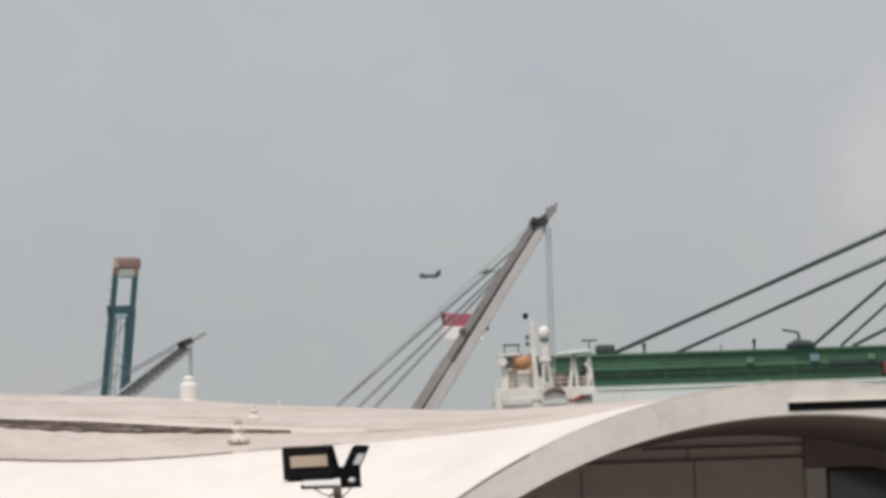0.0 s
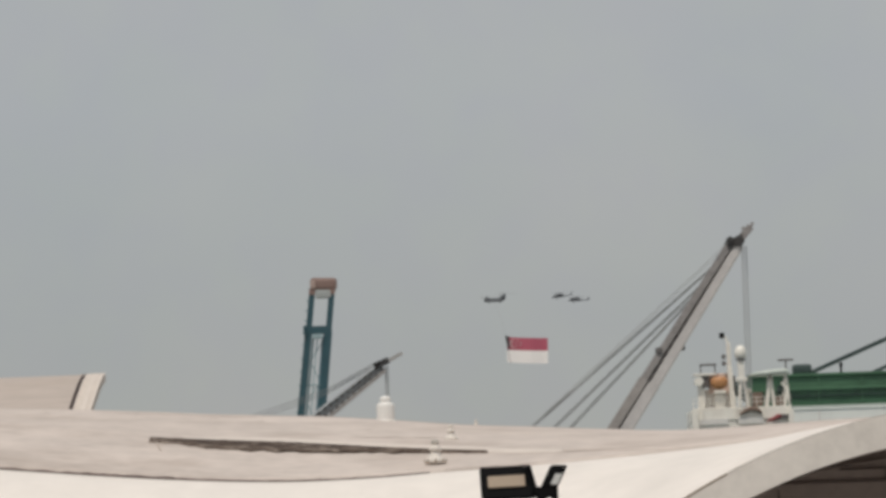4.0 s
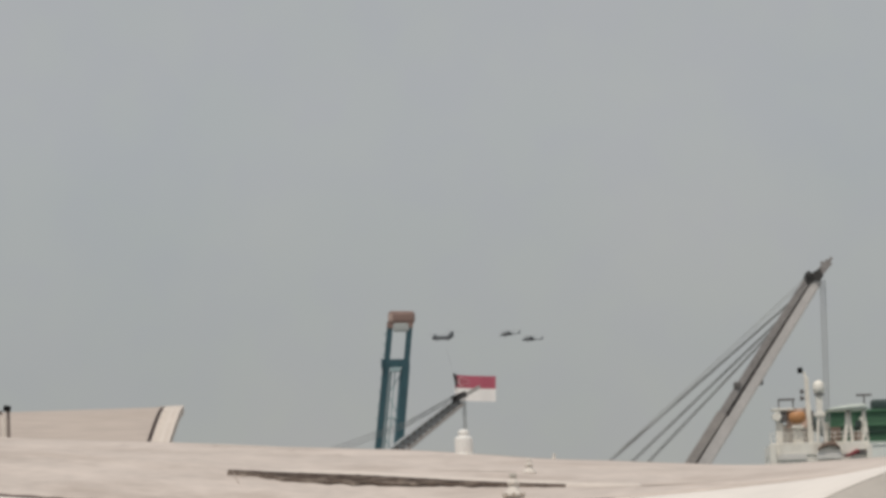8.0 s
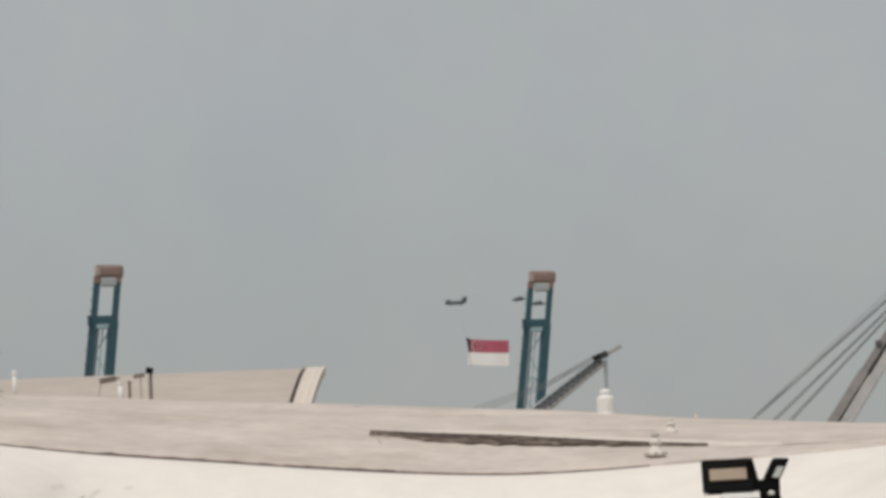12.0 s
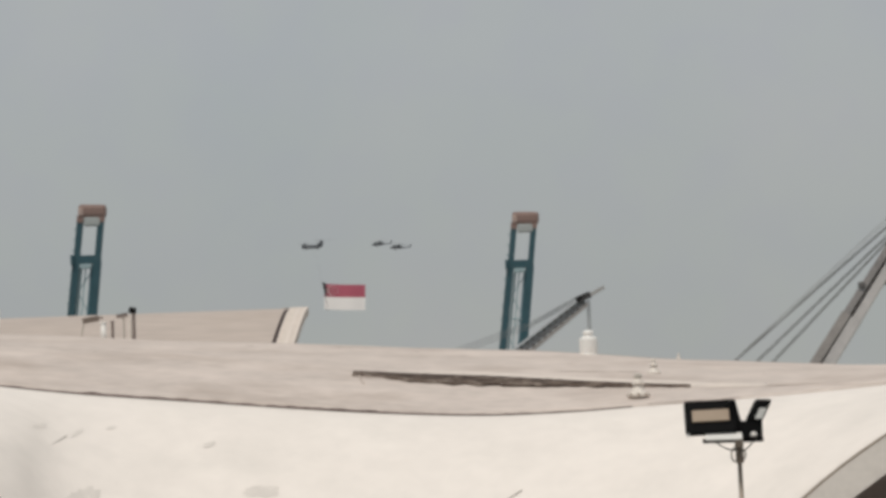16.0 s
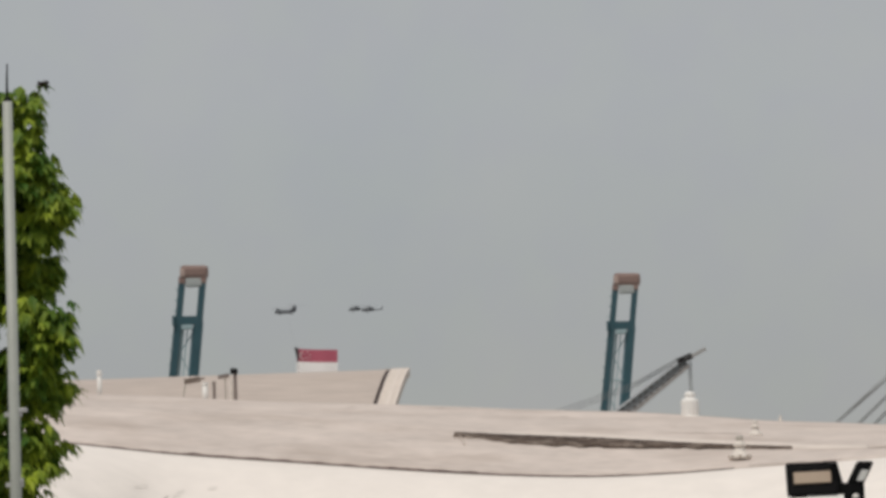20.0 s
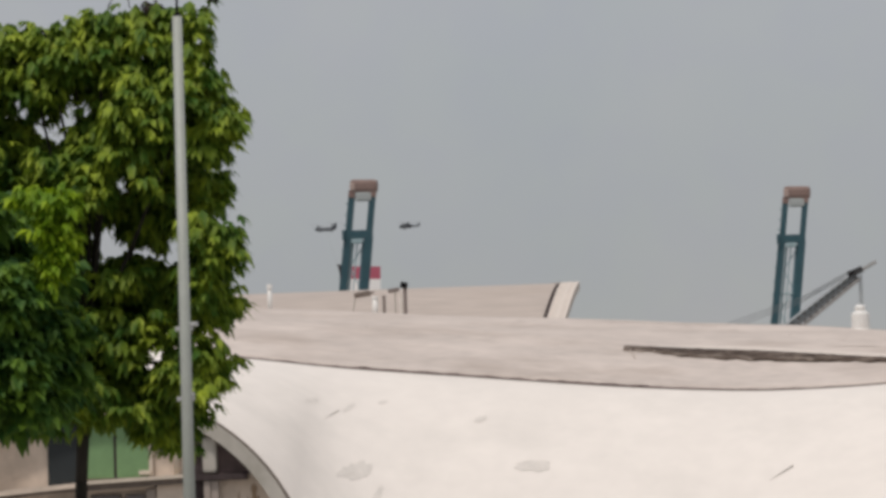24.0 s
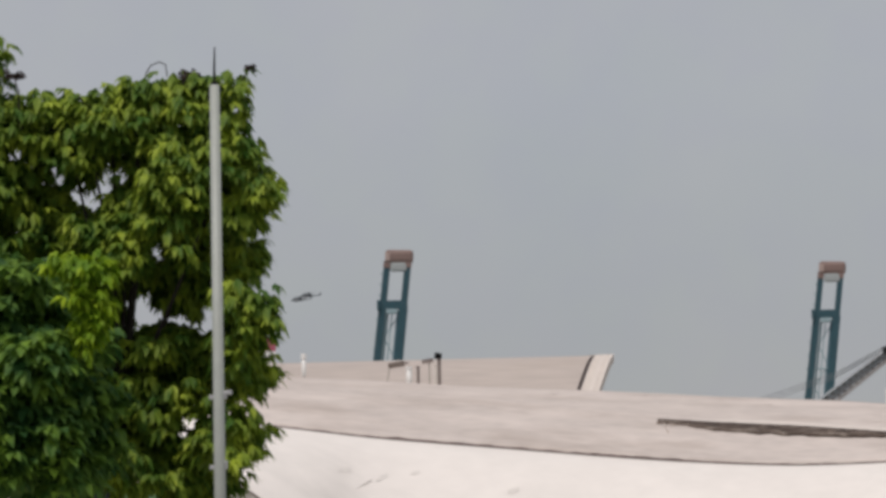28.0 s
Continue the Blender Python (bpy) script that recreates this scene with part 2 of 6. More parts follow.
M_CHROME = mat("galvanised_steel", (0.5, 0.5, 0.49), 0.4, metal=0.7, scale=20, vary=0.15)
M_POLE = mat("pale_grey_painted_pole", (0.355, 0.375, 0.34), 0.5, scale=8, vary=0.08)
M_BARK = mat("tree_bark", (0.03, 0.024, 0.018), 0.9, scale=8, stretch=(1, 1, 0.2), vary=0.3, bump=0.6)
M_LEAF = leaf_mat("tree_leaves", (0.052, 0.135, 0.016), (0.43, 0.525, 0.05))
M_LEAF2 = leaf_mat("dark_tree_leaves", (0.026, 0.09, 0.022), (0.22, 0.36, 0.04))
M_LEAF3 = leaf_mat("fresh_tree_leaves", (0.12, 0.24, 0.008), (0.40, 0.54, 0.015))
M_TEAL = mat("teal_crane_paint", (0.033, 0.088, 0.108), 0.5, scale=0.15, vary=0.12)
# paleness includes the haze over the distance
M_TEALPALE = mat("haze_pale_teal_paint", (0.32, 0.42, 0.44), 0.5, scale=0.15, vary=0.12)
# red dulled so that the distance haze sits in the paint
M_REDCAP = mat("hazed_red_band", (0.25, 0.165, 0.14), 0.6, scale=0.2, vary=0.12)
M_CRANEGREY = mat("grey_boom_paint", (0.5, 0.47, 0.44), 0.55, scale=0.4, vary=0.1)
M_CRANEDARK = mat("dark_boom_lattice_paint", (0.13, 0.12, 0.115), 0.6, scale=0.4, vary=0.2)
M_WIRE = mat("steel_wire_rope", (0.2, 0.2, 0.2), 0.6, metal=0.0, scale=1, vary=0.1)
M_GREEN = mat("green_crane_paint", (0.065, 0.155, 0.085), 0.5, scale=0.25, stretch=(0.3, 1, 2), vary=0.3, dirt=(0.03, 0.075, 0.04), dirt_amount=0.75, dirt_scale=0.3)
M_GREENDARK = mat("dark_green_steel", (0.04, 0.065, 0.06), 0.55, scale=0.2, vary=0.2)
M_HULL = mat("pale_ship_plating", (0.86, 0.87, 0.82), 0.5, scale=0.1, vary=0.06, dirt=(0.45, 0.45, 0.43), dirt_amount=0.4, dirt_scale=0.08)
M_SHIPW = mat("white_ship_paint", (0.88, 0.84, 0.76), 0.45, scale=0.5, vary=0.06, dirt=(0.5, 0.38, 0.28), dirt_amount=0.35, dirt_scale=0.4)
M_SHIPGREY = mat("grey_ship_paint", (0.74, 0.71, 0.67), 0.5, scale=0.5, vary=0.08)
M_ORANGE = mat("orange_rescue_paint", (0.5, 0.24, 0.1), 0.5, scale=0.8, vary=0.1)
M_REDSHIP = mat("red_ship_paint", (0.25, 0.045, 0.05), 0.5, scale=0.5, vary=0.1)
M_BROWN = mat("brown_tarpaulin", (0.2, 0.14, 0.11), 0.8, scale=0.8, vary=0.15)
# dark paint lifted towards blue, far haze mixed into it
M_HELI = mat("hazed_grey_helicopter_paint", (0.085, 0.095, 0.107), 0.6, scale=0.3, vary=0.15)
M_HELIGLASS = glass_mat("cockpit_glass", (0.03, 0.035, 0.04))
# red lightened towards pink for the haze in between
M_FLAGRED = mat("hazed_red_flag_cloth", (0.45, 0.105, 0.155), 0.8, scale=0.4, vary=0.05)
M_SLEEVE = mat("dark_flag_sleeve", (0.1, 0.085, 0.09), 0.8, scale=0.4, vary=0.1)
# white emblem tinted pink, haze and blur put into the colour
M_FLAGPALE = mat("hazed_flag_emblem", (0.8, 0.6, 0.61), 0.8, scale=0.4, vary=0.05)
M_FLAGWHITE = mat("white_flag_cloth", (0.88, 0.85, 0.83), 0.8, scale=0.4, vary=0.04)


# ---- building helpers ----
def origin(ob):
    v = Vector((0, 0, 0))
    while ob is not None:
        v += ob.matrix_basis.translation
        ob = ob.parent
    return v


def thing(name, at, label, category, group="", kind=""):
    ob = new(name)
    ob.empty_display_size = 0.2
    ob.matrix_basis = Matrix.Translation(at)
    return tagged(ob, label, category, group, kind)


def part(name, bm, material, parent, label="", smooth=False, kind=""):
    """One mesh under a thing or a part; the bmesh holds world coordinates."""
    bmesh.ops.translate(bm, verts=bm.verts, vec=-origin(parent))
    me = bpy.data.meshes.new(name)
    bm.to_mesh(me)
    bm.free()
    me.materials.append(material)
    if smooth:
        me.shade_smooth()
    ob = new(name, me)
    ob.parent = parent
    return tagged(ob, label, kind=kind)


def solo(name, bm, material, label, category, at=(0, 0, 0), group="", kind="", smooth=False):
    """A top-level thing that is one mesh."""
    bmesh.ops.translate(bm, verts=bm.verts, vec=-Vector(at))
    me = bpy.data.meshes.new(name)
    bm.to_mesh(me)
    bm.free()
    me.materials.append(material)
    if smooth:
        me.shade_smooth()
    ob = new(name, me)
    ob.matrix_basis = Matrix.Translation(at)
    return tagged(ob, label, category, group, kind)


def B(*adds):
    bm = bmesh.new()
    for f, *a in adds:
        f(bm, *a)
    return bm


def box(bm, x0, x1, y0, y1, z0, z1, bevel=0.0, turn=None):
    """A block between two corners, with its edges broken; turn: a matrix about its middle."""
    c = Vector(((x0 + x1) / 2, (y0 + y1) / 2, (z0 + z1) / 2))
    m = Matrix.Translation(c) @ (turn or Matrix()) @ Matrix.Diagonal((x1 - x0, y1 - y0, z1 - z0, 1))
    geo = bmesh.ops.create_cube(bm, size=1.0, matrix=m)
    if bevel:
        es = list({e for v in geo["verts"] for e in v.link_edges})
        bmesh.ops.bevel(bm, geom=es, offset=bevel, segments=2, affect='EDGES', profile=0.6)


def tube(bm, p, q, r0, r1=None, n=8):
    r1 = r0 if r1 is None else r1
    p, q = Vector(p), Vector(q)
    d = q - p
    m = Matrix.Translation((p + q) / 2) @ d.to_track_quat("Z", "Y").to_matrix().to_4x4()
    bmesh.ops.create_cone(bm, cap_ends=True, segments=n, radius1=r0, radius2=r1, depth=d.length, matrix=m)


def beam(bm, p, q, w, h, bevel=0.0):
    """A rectangular bar from p to q, w across in the picture plane's sense (along x), h in depth."""
    p, q = Vector(p), Vector(q)
    d = (q - p).normalized()
    side = d.cross(Vector((0, 1, 0)))
    side = side.normalized() if side.length > 1e-4 else Vector((1, 0, 0))
    up = side.cross(d).normalized()
    vs = []
    for e in (p, q):
        for a, b in ((-1, -1), (1, -1), (1, 1), (-1, 1)):
            vs.append(bm.verts.new(e + side * a * w / 2 + up * b * h / 2))
    for f in ((0, 1, 2, 3), (7, 6, 5, 4), (0, 4, 5, 1), (1, 5, 6, 2), (2, 6, 7, 3), (3, 7, 4, 0)):
        bm.faces.new([vs[i] for i in f])


def lathe(bm, at, profile, n=14):
    """A turned body: rows of (radius, height) about an upright axis."""
    rings = []
    for r, z in profile:
        rings.append([bm.verts.new((at[0] + r * math.cos(2 * math.pi * i / n), at[1] + r * math.sin(2 * math.pi * i / n), at[2] + z)) for i in range(n)])
    for a, b in zip(rings, rings[1:]):
        for i in range(n):
            bm.faces.new((a[i], a[(i + 1) % n], b[(i + 1) % n], b[i]))
    bm.faces.new(rings[0][::-1])
    bm.faces.new(rings[-1])


def lofted(bm, sections, axis_x=True, n=12, power=0.75):
    """A body along x: rows of (x, middle_y, middle_z, half_width, half_height), rounded sections."""
    rings = []
    for x, cy, cz, hw, hh in sections:
        ring = []
        for i in range(n):
            a = 2 * math.pi * (i + 0.5) / n
            c, s = math.cos(a), math.sin(a)
            ring.append(bm.verts.new((x, cy + hw * math.copysign(abs(c) ** power, c), cz + hh * math.copysign(abs(s) ** power, s))))
        rings.append(ring)
    for a, b in zip(rings, rings[1:]):
        for i in range(n):
            bm.faces.new((a[i], a[(i + 1) % n], b[(i + 1) % n], b[i]))
    bm.faces.new(rings[0][::-1])
    bm.faces.new(rings[-1])
    bmesh.ops.recalc_face_normals(bm, faces=bm.faces)


def grid_sheet(bm, rows, thick=0.0, down=Vector((0, 0, -1))):
    """A sheet through rows of points, with a thickness when given."""
    top = [[bm.verts.new(p) for p in r] for r in rows]
    faces = []
    for a, b in zip(top, top[1:]):
        for i in range(len(a) - 1):
            faces.append(bm.faces.new((a[i], a[i + 1], b[i + 1], b[i])))
    bmesh.ops.recalc_face_normals(bm, faces=bm.faces)
    if thick:
        r = bmesh.ops.extrude_face_region(bm, geom=faces)
        bmesh.ops.translate(bm, verts=[v for v in r["geom"] if isinstance(v, bmesh.types.BMVert)], vec=down * thick)
        bmesh.ops.recalc_face_normals(bm, faces=bm.faces)


def ease(x, points):
    """A smooth curve through a few (x, z) points."""
    xs = [p[0] for p in points]
    if x <= xs[0]:
        return points[0][1]
    if x >= xs[-1]:
        return points[-1][1]
    i = max(k for k in range(len(xs) - 1) if xs[k] <= x)
    (x0, z0), (x1, z1) = points[i], points[i + 1]

    def slope(k):
        a, b = max(k - 1, 0), min(k + 1, len(xs) - 1)
        return (points[b][1] - points[a][1]) / (xs[b] - xs[a])
    h, u = x1 - x0, (x - x0) / (x1 - x0)
    return (z0 * (1 + 2 * u) * (1 - u) ** 2 + slope(i) * h * u * (1 - u) ** 2 + z1 * u * u * (3 - 2 * u) + slope(i + 1) * h * u * u * (u - 1))


# ---- ground and water ----
ground = solo("ground", B((box, -4800, 4800, -300, 4850, -2, 0)), M_GROUND, "unseen ground reaching the horizon, kept pale to bounce light", "ground", kind="structure")
water = solo("water", B((box, -4700, 4700, 360, 1340, 0.0, 0.03)), M_WATER, "dull grey-green harbour water beside the quays", "water", kind="structure")

# ---- the shell-roofed hall ----
CREASE = [(-16, 6.35), (-13, 5.95), (-8.9, 5.44), (-7.3, 5.23), (-5.3, 5.03), (-2.6, 4.77), (-0.6, 4.65), (0.9, 4.66), (1.9, 4.71),
          (4.2, 4.81), (6.9, 5.01), (8.6, 5.24), (10.3, 5.32), (14, 5.2), (18, 5.0)]
RIDGE = [(-16, 7.5), (-11, 7.25), (-7.64, 7.02), (-4.2, 6.8), (-0.3, 6.56), (3.0, 6.29), (5.9, 6.07), (7.4, 6.0), (9.5, 6.02), (12, 6.05), (18, 5.9)]
Y_RIM, Y_CREASE, Y_RIDGE = 76.0, 82.0, 100.0
BIG = (10.3, -4.13, 8.91, 9.38)       # wide arch: middle x, z, inner and outer radius
SMALL = (-10.4, 1.54, 2.96, 3.15)     # narrow arch


def arch_z(x, arch, outer=True):
    r = arch[3] if outer else arch[2]
    d = r * r - (x - arch[0]) ** 2
    return arch[1] + math.sqrt(d) if d > 0 else -9.0


def front_z(x):
    if -7.5 < x < 4.0:      # the two flanks flare out softly into the valley
        return max(2.77 * math.exp(-0.8 * (x + 7.5)), 2.82 * math.exp(0.32 * (x - 4.0)))
    return max(arch_z(x, BIG), arch_z(x, SMALL), 0.15)


def shell_point(x, v):
    """The white shell between the arch rims and the crease; v runs from the front to the crease."""
    f, c = front_z(x), ease(x, CREASE)
    g = 1 - (1 - v) ** 1.6
    return Vector((x, Y_RIM + (Y_CREASE - Y_RIM) * v, f + (c - f) * g))


def shell_at(x, z, lift=0.006):
    f, c = front_z(x), ease(x, CREASE)
    g = min(max((z - f) / (c - f), 0), 1)
    return shell_point(x, 1 - (1 - g) ** (1 / 1.6)) + Vector((0, -0.75, 0.65)) * lift


def roof_z(x, y):
    v = (y - Y_CREASE) / (Y_RIDGE - Y_CREASE)
    c = ease(x, CREASE)
    return c + (ease(x, RIDGE) - c) * (v + 0.08 * math.sin(math.pi * v))


def spread(a, b, n):
    return [a + (b - a) * i / n for i in range(n + 1)]


def arch_ring(bm, arch, y0, y1, r0, r1, a0, a1, n=40):
    """A rim of an arch: a bar swept along its circle between two angles (degrees from the right)."""
    rings = []
    for a in spread(radians(a0), radians(a1), n):
        c, s = math.cos(a), math.sin(a)
        rings.append([bm.verts.new((arch[0] + r * c, y, arch[1] + r * s)) for r, y in ((r0, y0), (r1, y0), (r1, y1), (r0, y1))])
    for p, q in zip(rings, rings[1:]):
        for i in range(4):
            bm.faces.new((p[i], p[(i + 1) % 4], q[(i + 1) % 4], q[i]))
    bm.faces.new(rings[0])
    bm.faces.new(rings[-1][::-1])
    bmesh.ops.recalc_face_normals(bm, faces=bm.faces)


def angle_at(arch, r, z):
    return math.degrees(math.asin(min(1, max(-1, (z - arch[1]) / r))))


def shell_hall():
    hall = thing("shell_roof_hall", (0, 86, 0), "low white concrete hall with curved shell roof and arched openings", "building")
    xs = sorted(set(spread(-13.5, 19, 130) + spread(-8.4, -7.0, 16) + spread(4.5, 7.0, 8)))
    bm = bmesh.new()
    grid_sheet(bm, [[shell_point(x, v) for x in xs] for v in spread(0, 1, 16)], 0.12, Vector((0, 0.6, -0.8)))
    part("valley_shell", bm, M_SHELL, hall, "smooth white-painted concrete shell, faintly stained", True)
    bm = bmesh.new()
    xr = spread(-16, 18, 90)
    rows = [[(x, y, roof_z(x, y) + 0.02 + 0.010 * math.sin(1.3 * x + 0.7 * y) + 0.012 * noise.noise((x * 0.8, y * 0.5, 0))) for x in xr] for y in spread(Y_CREASE - 0.05, Y_RIDGE, 24)]
    rows += [[(x, 103, ease(x, RIDGE) - 0.15) for x in xr], [(x, 106, ease(x, RIDGE) - 0.9) for x in xr], [(x, 109, 3.0) for x in xr]]
    grid_sheet(bm, rows, 0.1)
    part("upper_roof", bm, M_ROOF, hall, "weathered beige-grey roof coating with long streaks", True)
    # a newer, paler coat over the rear part of the roof
    bm = bmesh.new()
    fold = [(-16, 97.5), (-9, 95.5), (-5, 93), (-2.87, 89.7), (-0.35, 89.3), (1.13, 88.0), (2.92, 86.0), (4.5, 84.2), (6.0, 82.4), (9, 82.1), (18, 82.1)]
    rows = []
    for w in spread(0, 1, 16):
        row = []
        for x in spread(-2.9, 17.5, 100):
            a = ease(x, fold) + 0.25 * noise.noise((x * 1.3, 7, 0))
            y = max(a + (Y_RIDGE - 0.02 - a) * w, Y_CREASE)
            row.append((x, y, roof_z(x, y) + 0.010 + 0.016 * min(1, (x + 2.9) / 3.0) + 0.010 * math.sin(1.3 * x + 0.7 * y) + 0.012 * noise.noise((x * 0.8, y * 0.5, 0))))
        rows.append(row)
    grid_sheet(bm, rows, 0.006)
    part("pale_roof_coat", bm, M_ROOF, hall, "second coating layer over the rear of the roof", True)
    # a dark lip in broken lengths where the roof coating meets the white shell
    rng = random.Random(4)
    x = -13.0
    k = 0
    while x < 1.4:
        ln = rng.uniform(0.35, 1.5)
        bm = bmesh.new()
        h = rng.uniform(0.02, 0.045) if x < -2.0 else rng.uniform(0.008, 0.022)
        grid_sheet(bm, [[(u, Y_CREASE - 0.075, ease(u, CREASE) + 0.012 + h * (0.6 + 1.0 * noise.noise((u * 4, 1, 0)))) for u in spread(x, x + ln, 10)],
                        [(u, Y_CREASE - 0.085, ease(u, CREASE) - 0.02) for u in spread(x, x + ln, 10)]], 0.01, Vector((0, 1, 0)))
        part("crease_lip", bm, M_LIP, hall, "raised dark broken lip along the crease" if k == 0 else "")
        x += ln - 0.03
        k += 1
    # short broken lip near the wide arch
    for x0, x1 in ((2.1, 3.0), (3.3, 3.6)):
        bm = bmesh.new()
        grid_sheet(bm, [[(u, Y_CREASE - 0.075, ease(u, CREASE) + 0.03) for u in spread(x0, x1, 5)],
                        [(u, Y_CREASE - 0.085, ease(u, CREASE) + 0.022) for u in spread(x0, x1, 5)]], 0.01, Vector((0, 1, 0)))
        part("crease_lip", bm, M_LIP, hall)
    # the dark trough across the roof, a long lens with a ragged lower edge
    top = [(-2.87, 89.65), (-1.85, 89.55), (-0.35, 89.3), (1.13, 88.0), (2.08, 86.85), (2.92, 86.0)]
    low = [(-2.87, 89.1), (-2.41, 88.75), (-1.61, 87.95), (-0.34, 87.7), (1.11, 87.2), (2.07, 86.5), (2.92, 85.95)]
    cols = spread(-2.87, 2.92, 90)
    for w0, w1, m, nm, lb in ((0.0, 0.46, M_MOULDPALE, "trough_bed", "mottled brown-grey bed of the roof trough"), (0.4, 1.0, M_MOULD, "roof_trough", "upper side of the trough black with mould")):
        bm = bmesh.new()
        rows = []
        for w in spread(w0, w1, 4):
            row = []
            for x in cols:
                a, b = ease(x, low) + 0.3 * noise.noise((x * 4, 3, 0)) + 0.15 * noise.noise((x * 11, 3, 0)), ease(x, top)
                u = w + (0.16 * noise.noise((x * 3.5, 8, 0)) + 0.08 * noise.noise((x * 12, 5, 0)) if w == w0 and w0 > 0 else 0)
                y = a + (b - a) * u - 0.6
                row.append((x, y, roof_z(x, y) + 0.068 - 0.015 * math.sin(math.pi * u) + (0.006 if w0 > 0 else 0)))
            rows.append(row)
        grid_sheet(bm, rows, 0.04)
        part(nm, bm, m, hall, lb, True)
    bm = bmesh.new()
    grid_sheet(bm, [[(x, ease(x, top) - 0.58, roof_z(x, ease(x, top) - 0.58) + 0.04 + (dz + 0.014 * noise.noise((x * 6, dz * 90, 0))) * min(1, (2.95 - x) / 1.2)) for x in cols] for dz in (0.032, 0.0)], 0.06, Vector((0, 1, 0)))
    part("trough_edge", bm, M_SEAM, hall, "black upper edge of the trough")
    # a pale raised lip above the trough; its colour paints the light it catches
    bm = bmesh.new()
    rows = []
    for w in spread(0, 1, 5):
        row = []
        for x in spread(-2.3, 4.2, 80):
            y = ease(min(x, 2.92), top) - 0.5 + w * (0.9 + 0.35 * noise.noise((x * 1.7, 2, 0))) - max(0, x - 2.92) * 0.8
            row.append((x, max(y, Y_CREASE + 0.3), roof_z(x, max(y, Y_CREASE + 0.3)) + 0.035 + 0.06 * math.sin(math.pi * min(1, w * 1.1)) * min(1, (4.2 - x) / 1.5, (x + 2.35) / 0.8)))
        rows.append(row)
    grid_sheet(bm, rows, 0.03)
    part("trough_lip", bm, M_LIPPALE, hall, "raised lip above the trough, its highlight painted pale", True)
    # scattered dark specks and short torn seams on the coating
    rng = random.Random(12)
    specks = [(-1.9, 96.4, 0.07), (-0.98, 95.3, 0.10), (0.05, 93.9, 0.06), (1.0, 92.8, 0.09), (-5.1, 96.8, 0.10), (-4.4, 93.0, 0.05), (-7.6, 91.2, 0.06), (4.3, 88.0, 0.05), (-3.4, 97.9, 0.06)]
    for cx, cy, r in specks:
        bm = bmesh.new()
        ring = []
        for i in range(12):
            a = 2 * math.pi * i / 12
            k = rng.uniform(0.6, 1.2)
            px, py = cx + r * k * math.cos(a), cy + 0.9 * r * k * math.sin(a)
            ring.append(bm.verts.new((px, py, roof_z(px, py) + 0.062)))
        bm.faces.new(ring)
        part("roof_speck", bm, M_SPECK, hall, "small brown stain on the roof coating")
    for x0, x1, y0, y1, w in ((-4.2, -0.6, 98.2, 98.6, 0.3), (3.0, 7.2, 84.6, 83.4, 0.2), (0.6, 2.4, 90.6, 89.9, 0.3)):
        bm = bmesh.new()
        rows = []
        for o in (0, 1):
            row = []
            for x in spread(x0, x1, 40):
                thin = math.sin(math.pi * (x - x0) / (x1 - x0))
                y = y0 + (y1 - y0) * (x - x0) / (x1 - x0) + 0.5 * w * noise.noise((x * 1.1, 9, 0)) + o * w * thin * (0.5 + 0.5 * noise.noise((x * 2.7, 4, 0)))
                row.append((x, y, roof_z(x, y) + 0.048))
            rows.append(row)
        grid_sheet(bm, rows, 0.002)
        part("roof_seam", bm, M_SEAMPALE, hall, "faint dirty lap joint across the coating")
    for pts in (((-2.85, 89.3), (-2.72, 88.0), (-2.62, 86.6)), ((-2.72, 88.0), (-2.5, 88.3), (-2.35, 88.5))):
        bm = bmesh.new()
        for (xa, ya), (xb, yb) in zip(pts, pts[1:]):
            beam(bm, (xa, ya, roof_z(xa, ya) + 0.055), (xb, yb, roof_z(xb, yb) + 0.05), 0.016, 0.012)
        part("roof_crack", bm, M_SEAMPALE, hall, "thin crack in the coating")
    # repair patches on the shell
    for cx, cz, w, h, lean in ((-6.72, 3.45, 0.26, 0.15, 0.35), (-4.03, 3.47, 0.27, 0.085, 0.0), (-6.4, 3.05, 0.07, 0.16, 0.3), (-2.95, 2.7, 0.2, 0.09, 0.6),
                               (-4.9, 4.26, 0.09, 0.05, 0.9), (-7.5, 4.62, 0.1, 0.04, 0.2), (-6.95, 4.5, 0.06, 0.07, 0.9), (-6.45, 4.58, 0.08, 0.03, 0.6)):
        bm = bmesh.new()
        r2 = random.Random(int(cx * 100))
        ring = []
        for i in range(26):
            a = 2 * math.pi * i / 26
            k = 1 + r2.uniform(-0.3, 0.2)
            dz = h * math.sin(a) * k
            ring.append(shell_at(cx + w * math.cos(a) * k + lean * dz, cz + dz))
        vs = [bm.verts.new(p) for p in ring]
        mid = bm.verts.new(shell_at(cx, cz))
        for i in range(26):
            bm.faces.new((vs[i], vs[(i + 1) % 26], mid))
        part("repair_patch", bm, M_PATCH, hall, "greyish patch of newer plaster on the shell")
    for x0, z0, x1, z1 in ((-0.35, 3.13, 0.02, 3.35), (-7.3, 4.3, -7.1, 4.45)):
        bm = bmesh.new()
        grid_sheet(bm, [[shell_at(x0 + (x1 - x0) * u, z0 + (z1 - z0) * u + o * u, 0.012) for u in spread(0, 1, 8)] for o in (-0.012, 0.012)], 0.008, Vector((0, 1, 0)))
        part("crack_line", bm, M_CRACK, hall, "thin dark crack in the white shell")
    # arch rims, fascia and vault linings
    for arch, lining, wall_y, name in ((BIG, 9.0, 84.3, "wide"), (SMALL, 3.5, 76.5, "narrow")):
        a0 = angle_at(arch, arch[2], 0.0)
        bm = bmesh.new()
        arch_ring(bm, arch, Y_RIM - 0.12, Y_RIM + 0.5, arch[2], arch[3] + 0.02, a0, 180 - a0, 56)
